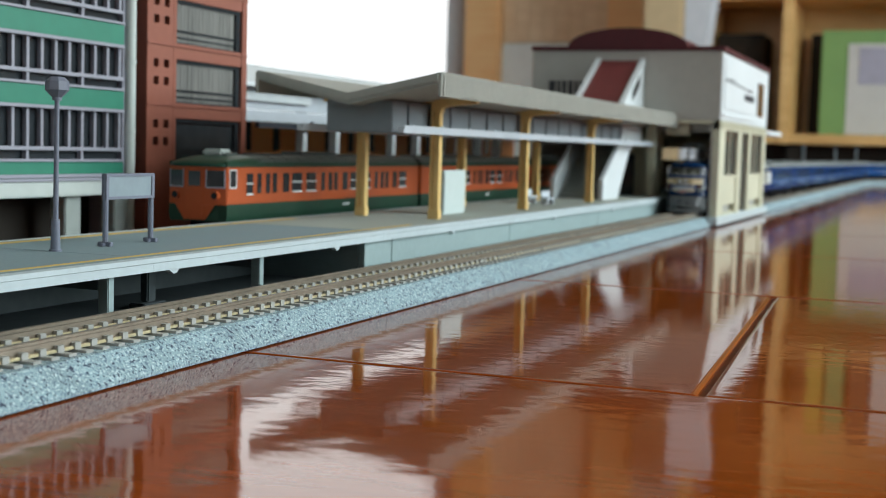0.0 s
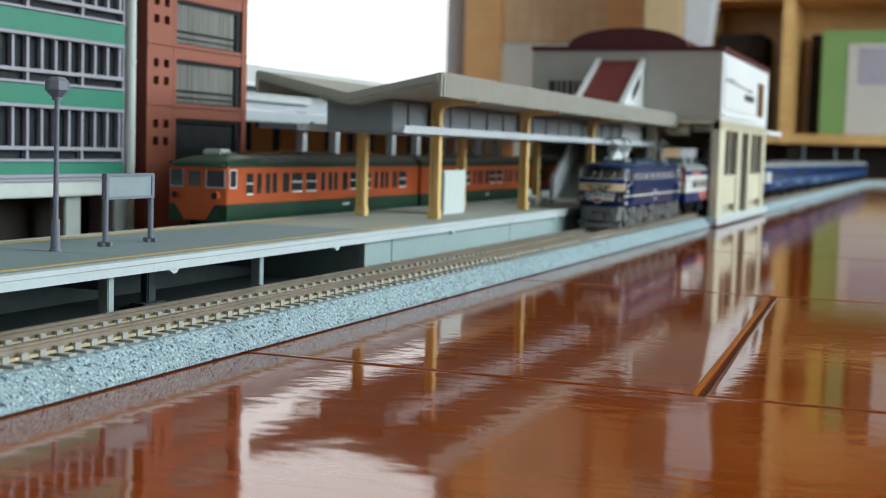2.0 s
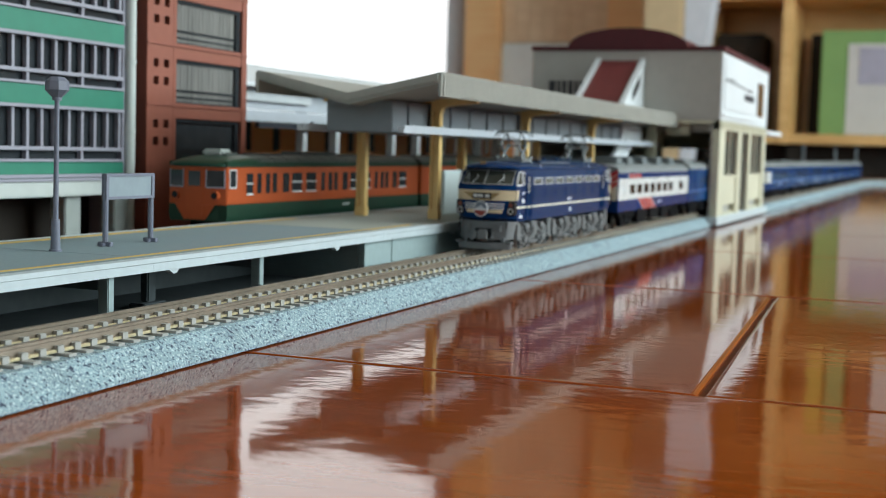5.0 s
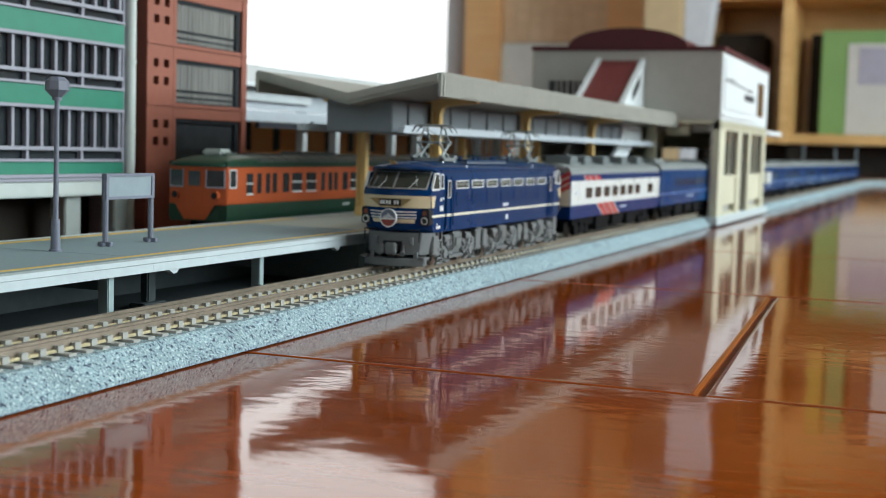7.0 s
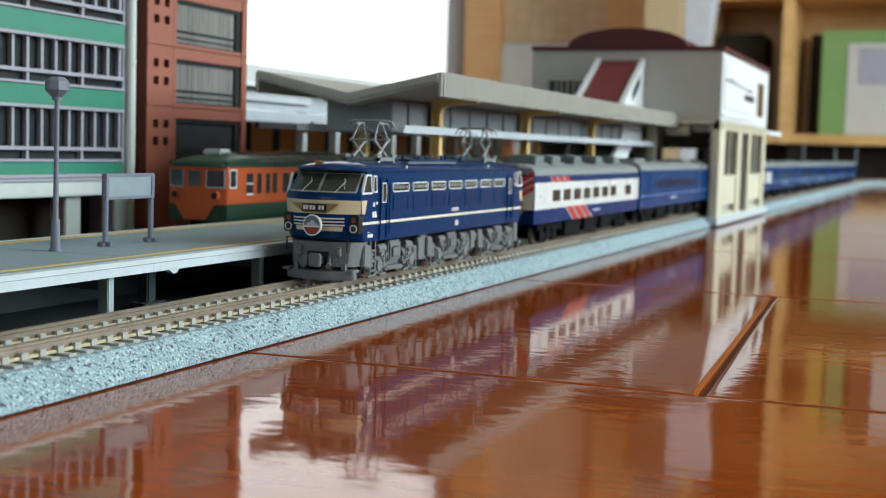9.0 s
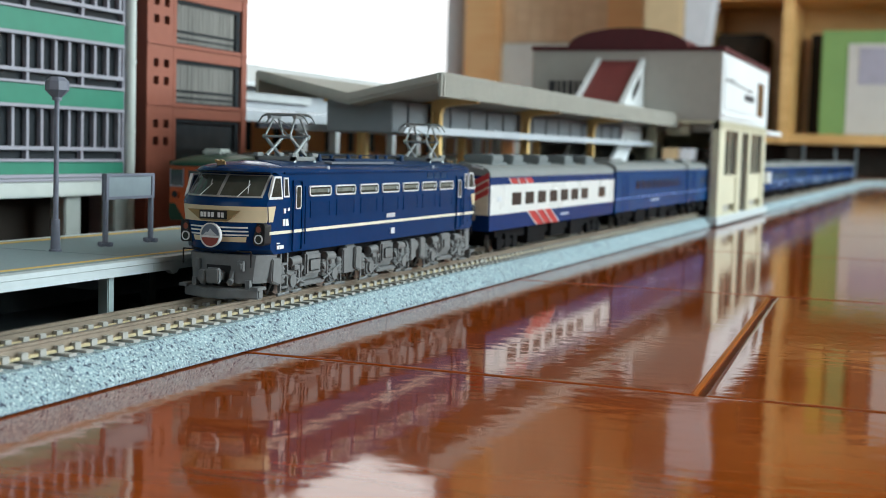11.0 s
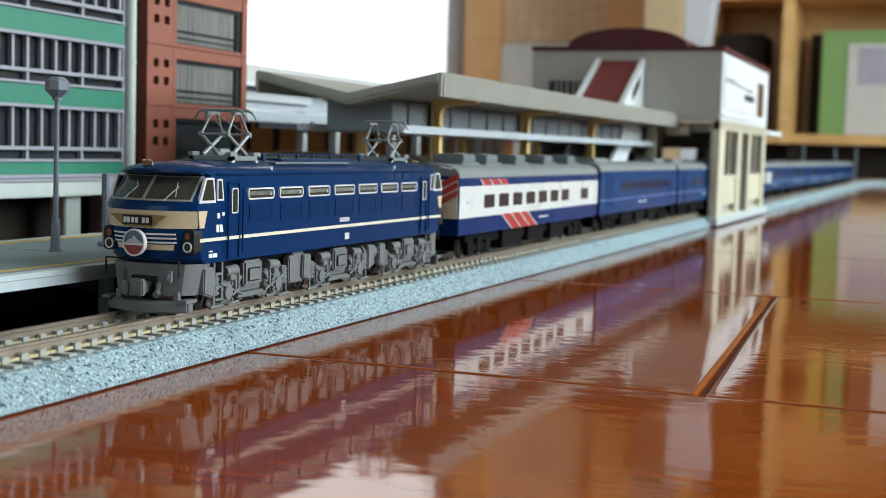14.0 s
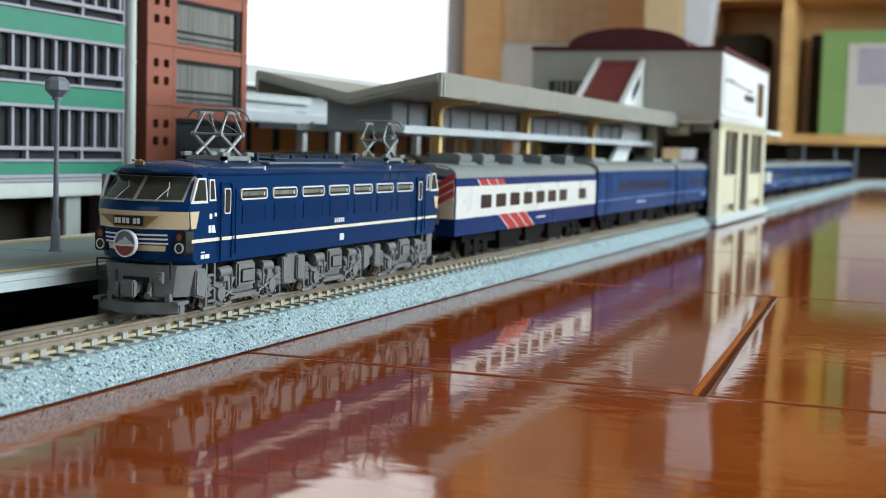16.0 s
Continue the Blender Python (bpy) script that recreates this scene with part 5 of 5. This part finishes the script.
            part("step", f(B((-3.2, 0.2, sg * 8.0 - 0.9, sg * 8.0 + 0.9, 9.3, 9.9), bev=0.1)), LGREY, o)
            bm = B((-3.2, -2.3, sg * 4.9 - 0.7, sg * 4.9 + 0.7, 12.7, 14.6), (-3.5, -3.1, sg * 4.9 - 0.45, sg * 4.9 + 0.45, 13.0, 14.2), bev=0.12)
            part("jumper_socket", f(bm), LGREY, o)
            bm = rod((-2.6, sg * 2.9, 12.6), (-3.2, sg * 2.9, 10.9), 0.45, 8)
            rod((-3.0, sg * 2.9, 10.9), (-4.0, sg * 3.2, 10.6), 0.6, 8, None, bm)
            part("air_hose", f(bm), LGREY, o)
        part("horn", f(rod((1.0, 1.6, 32.75), (-0.2, 1.6, 32.75), 0.12, 8, 0.26, rod((1.0, 2.7, 32.75), (-0.3, 2.7, 32.75), 0.12, 8, 0.26, B((0.6, 1.0, 1.2, 3.0, 31.9, 32.65))))), BRASSP, o, "brass twin horns")
    # roof equipment
    part("roof_panel", prism([(-7.0, 31.4), (-7.0, 32.02), (-4.8, 32.55), (-2, 32.88), (2, 32.88), (4.8, 32.55), (7.0, 32.02), (7.0, 31.4)], "x", 8.5, LX - 8.5, bev=0.1), LROOF, o, "matt dark blue roof panel")
    for sg in (-1, 1):
        part("roof_walk", B((30, 62, sg * 5.9 - 1.0, sg * 5.9 + 1.0, 32.3, 32.75), bev=0.12), WALKG, o, "grey-blue roof walkway")
    part("roof_hatch", B((38, 71, -3.6, 3.6, 32.5, 33.3), bev=0.3), LROOF, o)
    for x in (33, 47, 62, 76.5):
        part("insulator", rod((x, -2.2, 32.5), (x, -2.2, 34.3), 0.6, 10, 0.4), LROOF, o)
        part("insulator", rod((x, 2.2, 32.5), (x, 2.2, 34.0), 0.6, 10, 0.4), LROOF, o)
    part("roof_cable", rod((30, -2.2, 34.1), (79, -2.2, 34.1), 0.1, 6), LROOF, o)
    for x in (26, 83):
        for sg in (-1, 1):
            part("roof_bolt", rod((x, sg * 8.2, 31.2), (x, sg * 8.2, 32.0), 0.3, 8), LSILV, o)
    part("roof_vent", B((77, 80.5, -9.25, -7.4, 28.9, 30.2), (81.5, 85, -9.25, -7.4, 28.9, 30.2), (86, 89.5, -9.25, -7.4, 28.9, 30.2)), LROOF, o)
    for xc in (22.4, LX - 15.4):
        pantograph(o, xc)
    # three bogies with their frames and wheels
    for k, xc in enumerate((18.6, 54.6, 90.6)):
        loco_bogie(o, xc)
    part("underframe", B((6, LX - 6, -6.6, 6.6, 12.2, 15.9)), CBLACK, o)
    for sg in (-1, 1):
        a, b = sorted((sg * 6.6, sg * 8.5))
        part("equipment_box", B((34.5, 39.5, a, b, 9.6, 15.5), bev=0.3), LGREY, o)
        part("air_tank", rod((67, sg * 7.2, 13.2), (76, sg * 7.2, 13.2), 1.5, 12), LGREY, o)
    return o


def pantograph(o, xc):
    bm = B((xc - 5.0, xc + 5.0, -4.8, -3.6, 32.9, 33.7), (xc - 5.0, xc + 5.0, 3.6, 4.8, 32.9, 33.7), (xc - 5.0, xc - 3.9, -4.8, 4.8, 32.9, 33.7), (xc + 3.9, xc + 5.0, -4.8, 4.8, 32.9, 33.7), bev=0.15)
    p = part("pantograph", bm, PANTO, o, "raised grey diamond pantograph")
    for dx in (-4.2, 4.2):
        for y in (-4.2, 4.2):
            part("insulator", rod((xc + dx, y, 31.9), (xc + dx, y, 33.0), 0.7, 10, 0.55), PANTO, p)
            part("spring_box", B((xc + dx - 1.3, xc + dx + 1.3, y - 0.5, y + 0.5, 33.6, 34.4), bev=0.1), PANTO, p)
    for sg in (-1, 1):
        for y in (-3.2, 3.2):
            part("lower_arm", rod((xc - sg * 2.7, y, 33.8), (xc + sg * 3.8, y * 0.92, 37.6), 0.42, 8, 0.32), PANTO, p)
            part("knuckle", rod((xc + sg * 3.8, y * 0.92 - 0.4, 37.6), (xc + sg * 3.8, y * 0.92 + 0.4, 37.6), 0.5, 10), PANTO, p)
            part("upper_arm", rod((xc + sg * 3.8, y * 0.92, 37.6), (xc + sg * 1.0, y * 0.8, 41.3), 0.24, 8), PANTO, p)
        part("cross_tube", rod((xc + sg * 3.8, -3.0, 37.6), (xc + sg * 3.8, 3.0, 37.6), 0.25, 8), PANTO, p)
        part("diagonal", rod((xc + sg * 3.8, -2.9, 37.6), (xc + sg * 1.0, 3.0, 41.3), 0.1, 6), PANTO, p)
        # collector bow with turned-down horns
        x = xc + sg * 1.6
        bm = rod((x, -4.2, 42.0), (x, 4.2, 42.0), 0.28, 8)
        for s2 in (-1, 1):
            rod((x, s2 * 3.9, 42.0), (x, s2 * 5.0, 41.6), 0.26, 8, 0.22, bm)
            rod((x, s2 * 5.0, 41.6), (x, s2 * 6.0, 40.2), 0.22, 8, 0.16, bm)
        part("collector_bow", bm, PANTO, p)
    part("bow_plate", B((xc - 2.2, xc + 2.2, -3.4, -2.6, 41.2, 41.9), (xc - 2.2, xc + 2.2, 2.6, 3.4, 41.2, 41.9)), PANTO, p)


WHEELS = []


def loco_bogie(o, xc):
    z = ZR
    half = 9.0
    boxes = []
    for sg in (-1, 1):
        a, b = sorted((sg * 6.7, sg * 8.1))
        boxes += [(xc - 13.5, xc + 13.5, a, b, z + 3.9, z + 5.6), (xc - 4.2, xc + 4.2, a, b, z + 2.4, z + 6.8)]
    g = part("bogie_frame", B(*boxes, bev=0.25), LGREY, o, "grey cast bogie frame")
    for sg in (-1, 1):
        a, b = sorted((sg * 7.2, sg * 9.0))
        c, d = sorted((sg * 7.6, sg * 9.2))
        for dx in (-half, half):
            x = xc + dx
            part("axle_box", B((x - 2.1, x + 2.1, a, b, z + 1.1, z + 4.9), bev=0.35), LGREY, g)
            part("axle_cap", rod((x, sg * 8.9, z + 2.9), (x, sg * 9.5, z + 2.9), 1.25, 14), LGREY, g)
            for q in (-3.3, 3.3):
                part("coil_spring", rod((x + q, sg * 8.0, z + 2.6), (x + q, sg * 8.0, z + 6.0), 1.0, 10), LGREY, g)
                for kk in range(4):
                    part("spring_coil", rod((x + q, sg * 8.0, z + 2.8 + kk * 0.8), (x + q, sg * 8.0, z + 3.15 + kk * 0.8), 1.25, 10), LGREY, g)
            s2 = 1 if dx > 0 else -1
            part("sand_box", prism([(x + s2 * 4.6, z + 2.3), (x + s2 * 7.8, z + 3.2), (x + s2 * 7.6, z + 7.6), (x + s2 * 4.4, z + 7.6)], "y", c, d, bev=0.25), LGREY, g)
            part("brake_cylinder", rod((x + s2 * 0.4, sg * 8.6, z + 6.4), (x - s2 * 3.4, sg * 8.6, z + 6.6), 0.95, 12), LGREY, g)
            part("brake_rod", rod((x - s2 * 4, sg * 8.9, z + 0.9), (x + s2 * 5.4, sg * 8.9, z + 0.6), 0.3, 6), LGREY, g)
            part("brake_hanger", rod((x + s2 * 3.9, sg * 8.6, z + 5), (x + s2 * 4.2, sg * 8.6, z + 0.7), 0.3, 6), LGREY, g)
            part("sand_pipe", rod((x + s2 * 5.6, sg * 7.6, z + 2.6), (x + s2 * 3.6, sg * 5.6, z + 0.5), 0.25, 6), LGREY, g)
        for dx in (-half, half):
            x = xc + dx
            s2 = 1 if dx > 0 else -1
            part("tread_step", B((x - 1.0, x + 1.0, *sorted((sg * 9.0, sg * 10.0)), z + 0.7, z + 1.0)), LGREY, g)
            part("gusset", prism([(x - s2 * 2.4, z + 5.4), (x - s2 * 5.2, z + 5.4), (x - s2 * 2.6, z + 2.6)], "y", c, sg * 8.5 if sg > 0 else d, bev=0.1), LGREY, g)
            part("link_rod", rod((x + s2 * 2.6, sg * 9.2, z + 4.6), (x - s2 * 4.8, sg * 9.2, z + 2.2), 0.24, 8), LGREY, g)
            part("valve_box", B((x - s2 * 1.2 - 0.9, x - s2 * 1.2 + 0.9, *sorted((sg * 8.8, sg * 9.6)), z + 4.9, z + 5.9), bev=0.15), LGREY, g)
            for q, zz in ((-1.5, 1.6), (1.5, 1.6), (-1.5, 4.3), (1.5, 4.3)):
                part("bolt_head", rod((x + q, sg * 8.9, z + zz), (x + q, sg * 9.25, z + zz), 0.28, 6), LGREY, g)
            bm = rod((x - s2 * 3.4, sg * 9.3, z + 6.6), (x - s2 * 3.4, sg * 9.3, z + 3.2), 0.2, 6)
            rod((x - s2 * 3.4, sg * 9.3, z + 3.2), (x - s2 * 1.4, sg * 9.3, z + 2.2), 0.2, 6, None, bm)
            part("air_pipe", bm, LGREY, g)
            part("brake_shoe", prism([(x + s2 * 3.5, z + 1.0), (x + s2 * 4.5, z + 1.4), (x + s2 * 4.6, z + 4.4), (x + s2 * 3.7, z + 4.6), (x + s2 * 3.2, z + 2.8)], "y", *sorted((sg * 5.9, sg * 7.0)), bev=0.1), CBLACK, g)
        part("bolster", B((xc - 3.2, xc + 3.2, c, d, z + 3.3, z + 7.9), bev=0.4), LGREY, g)
        part("bolster_cover", B((xc - 2.2, xc + 2.2, *sorted((sg * 9.2, sg * 9.6)), z + 4.2, z + 6.6), bev=0.2), LGREY, g)
        part("spring_plank", B((xc - 5.4, xc + 5.4, a, b, z + 1.4, z + 2.3), bev=0.2), LGREY, g)
    for dx in (-half, half):
        me = mesh_of("wheelset", wheel_bm(), BRASS, Vector((0, 0, 0)))
        w = new("wheelset", me)
        w.parent = o
        place = Vector((xc + dx, 0, z + 3.45)) - BASE[o]
        w.location = place * 0.001
        WHEELS.append((w, place * 0.001))


def wheel_bm():
    bm = bmesh.new()
    for sg in (-1, 1):
        rod((0, sg * 4.0, 0), (0, sg * 4.3, 0), 3.9, 20, None, bm)
        rod((0, sg * 4.3, 0), (0, sg * 5.6, 0), 3.45, 20, None, bm)
        rod((0, sg * 5.6, 0), (0, sg * 5.8, 0), 1.2, 12, None, bm)
        rod((2.2, sg * 5.6, 0), (2.2, sg * 5.7, 0), 0.5, 8, None, bm)
    rod((0, -4, 0), (0, 4, 0), 0.8, 10, None, bm)
    return bm


# ---- coaches: local x runs from the leading end, the base is at the middle
CL, PITCH = 138.4, 142.0
HWC = 9.6


def coach_body(c, bodymat, name, gx0=0.0, gx1=CL, ztop=32.2, gutter=28.6):
    h = CL / 2
    b = part("body", prism(shell_profile(HWC, 14.0, gutter, gutter + 0.6), "x", -h, h, bev=0.12), bodymat, c, name)
    part("roof", prism(shell_profile(HWC - 0.1, gutter + 0.1, gutter + 0.5, ztop), "x", -h + 0.4, h - 0.4), CROOF, c, "matt grey roof")
    part("underframe", B((-h + 12, h - 12, -7, 7, 11, 14.2), (-30, -12, -8.2, 8.2, 8.6, 14), (-6, 10, -8.2, 8.2, 9.4, 14), (17, 32, -8.2, 8.2, 8.8, 14), bev=0.2), CBLACK, c)
    for x in (-h + 21, h - 21):
        bogie(c, x)
    for sg in (-1, 1):
        part("coupler", B((sg * h - (2.6 if sg < 0 else 0), sg * h + (0 if sg < 0 else 2.6), -1.3, 1.3, 9.8, 12.2), bev=0.2), CBLACK, c)
    for sg in (-1, 1):
        part("gangway", B(*( [(-h - 1.6, -h - 0.02, -3.6, 3.6, 12.8, 28)] if sg < 0 else [(h + 0.02, h + 1.6, -3.6, 3.6, 12.8, 28)]), bev=0.3), CBLACK, c)
    return b


def striped_coach():
    c = thing("striped_coach", (0, 0, ZR), "white and navy coach with red slanted stripes", "train coach", "blue train coaches")
    BREADTH[c] = 0.94
    b = coach_body(c, CNAVY, "navy coach body")
    h = CL / 2
    for sd in (-1, 1):
        a, e = sorted((sd * (HWC - 0.03), sd * (HWC + 0.12)))
        a2, e2 = sorted((sd * (HWC + 0.06), sd * (HWC + 0.22)))
        a3, e3 = sorted((sd * (HWC + 0.1), sd * (HWC + 0.3)))
        part("white_band", B((-h + 0.25, h - 0.25, a, e, 18.4, 26.6)), CWHITE, b, "white window band")
        xs = [(139.8 + i * 12.35, 148.2 + i * 12.35) for i in range(7)] + [(237.0, 246.0)]
        for x0, x1 in xs:
            x0, x1 = x0 - 121.0 - h, x1 - 121.0 - h
            part("window", prism(rrect(x0, x1, 20.6, 24.2, 0.5), "y", a2, e2), CWIN, b, "dark brown window")
        for i in range(3):
            x = 155.0 + i * 8.2 - 121.0 - h
            part("red_stripe", prism([(x, 18.5), (x + 6.4, 18.5), (x + 16.0, 14.1), (x + 9.6, 14.1)], "y", a2, e2), REDP, b)
            part("white_edge", prism([(x - 0.9, 18.5), (x, 18.5), (x + 9.6, 14.1), (x + 8.7, 14.1)], "y", a2, e2), CWHITE, b)
            x = 137.0 + i * 7.4 - 121.0 - h
            part("red_stripe", prism([(x, 28.3), (x + 5.6, 28.3), (x + 8.4, 26.7), (x + 2.8, 26.7)], "y", a2, e2), REDP, b)
            part("white_edge", prism([(x - 0.9, 28.3), (x, 28.3), (x + 2.8, 26.7), (x + 1.9, 26.7)], "y", a2, e2), CWHITE, b)
        part("white_edge", prism([(155 + 3 * 8.2 - 1.8 - 121 - h, 18.5), (155 + 3 * 8.2 - 0.9 - 121 - h, 18.5), (155 + 3 * 8.2 + 8.7 - 121 - h, 14.1), (155 + 3 * 8.2 + 7.8 - 121 - h, 14.1)], "y", a2, e2), CWHITE, b)
        part("lettering_bar", B((190 - 121 - h, 199 - 121 - h, a2, e2, 16.1, 16.6)), PALEG, b)
        part("emblem_mark", prism([(127 - 121 - h, 22), (131 - 121 - h, 22), (130 - 121 - h, 23.5), (126.4 - 121 - h, 23.0)], "y", a2, e2), PALEG, b)
    # painted leading end
    part("end_panel", B((-h - 0.3, -h - 0.02, -9.2, 9.2, 18.4, 28.2)), CEND, c, "beige coach end")
    for i in range(3):
        z = 22.6 + i * 2.1
        part("end_stripe", prism([(-9.25, z + 1.6), (-9.25, z + 3.2), (-3.7, z + 0.4), (-3.7, z - 1.2)], "x", -h - 0.5, -h - 0.32), REDP, c)
    part("end_rail", rod((-h - 0.6, -7.5, 31.0), (-h - 0.6, -4.0, 31.6), 0.25, 6), PALEG, c)
    for i, x in enumerate((19.5, 38, 64, 93, 120)):
        x = x - h
        u = part("roof_cooler", B((x - 7.0, x + 7.0, -5.4, 5.4, 31.4, 32.7), (x - 4.8, x + 4.8, -4.7, 4.7, 32.6, 34.8), bev=0.35), COOLER, c, "grey roof air-conditioning unit")
        part("fan_guard", rod((x, 0, 34.6), (x, 0, 35.0), 3.0, 16), CROOF, u)
    return c


def blue_coach():
    c = thing("blue_coach", (0, 0, ZR), "blue sleeping-car coach with a silver line", "train coach", "blue train coaches")
    BREADTH[c] = 0.94
    b = coach_body(c, CBLUE, "glossy blue coach body", ztop=33.0, gutter=29.4)
    h = CL / 2
    for sd in (-1, 1):
        a, e = sorted((sd * (HWC - 0.03), sd * (HWC + 0.12)))
        a2, e2 = sorted((sd * (HWC + 0.02), sd * (HWC + 0.2)))
        part("silver_line", B((-h + 0.2, h - 0.2, a, e, 18.9, 19.25)), LINEB, b)
        for i in range(9):
            x = -h + 33 + i * 10.2
            part("window", prism(rrect(x, x + 6.2, 22.2, 25.6, 0.4), "y", a, e), CWIN, b)
        for x in (-h + 12, -h + 18.5, h - 12.5):
            part("door_edge", B((x - 0.35, x + 0.35, a2, e2, 14.4, 28.6)), CNAVY, b)
        part("coach_marks", B((-8, 8, a, e, 17.0, 17.5)), PALEG, b)
        part("roof_edge", B((-h + 0.2, h - 0.2, a, e, 28.9, 29.3)), CNAVY, b)
    for x in (-h + 18, h - 18):
        part("roof_cooler", B((x - 10, x + 10, -5, 5, 32.2, 34.2), bev=0.6), CROOF, c)
    return c


# travel of the locomotive's front along the line, in seconds and millimetres
TRAVEL = [(0, 655.2), (0.5, 605.9), (1, 564.7), (1.5, 525), (2, 487.9), (2.5, 451.2), (3, 423), (3.5, 406), (4, 389.4), (4.5, 372.8), (5, 355.7),
          (5.5, 338.6), (6, 321.6), (6.5, 304.8), (7, 290.2), (7.5, 277.9), (8, 268.3), (8.5, 259.5), (9, 250.4), (9.5, 241.2), (10, 231.3), (10.5, 221.1),
          (11, 210), (11.5, 200), (12, 192.9), (12.5, 189.2), (13, 187.9), (13.5, 186.9), (14, 186.3), (14.5, 185.7), (15, 185.1), (15.5, 184.5), (16, 183.8)]


def motions():
    walk(LOCO, [(t, pose(s * 0.001, 0, ZR * 0.001)) for t, s in TRAVEL])
    for k, c in enumerate(COACHES):
        rows = []
        for t, s in TRAVEL:
            x, y, h = way_at(s + 121.6 + PITCH * k + CL / 2)
            rows.append((t, pose(x * 0.001, y * 0.001, ZR * 0.001, 0, 0, math.degrees(h))))
        walk(c, rows)
    # wheels roll without slipping
    ts = [i / 20 for i in range(321)]
    for w, place in WHEELS:
        rows = []
        for t in ts:
            i = min(int(t * 2), len(TRAVEL) - 2)
            (ta, sa), (tb, sb) = TRAVEL[i], TRAVEL[i + 1]
            s = sa + (sb - sa) * (t - ta) / (tb - ta)
            rows.append((t, pose(*place, 0, math.degrees(s / 3.45), 0)))
        walk(w, rows)


room()
cabinet()
main_line()
side_line()
platform()
platform_lamp()
name_board()
canopy()
platform_items()
station()
stairs()
green_building()
brown_building()
far_platform()
far_railcar()
orange_railcar()
LOCO = loco()
COACHES = [striped_coach(), blue_coach()]
for _ in range(8):
    COACHES.append(copy_thing(COACHES[1], pose(0, 0, ZR * 0.001)))
floorboards(bpy.data.objects["floor"])
motions()
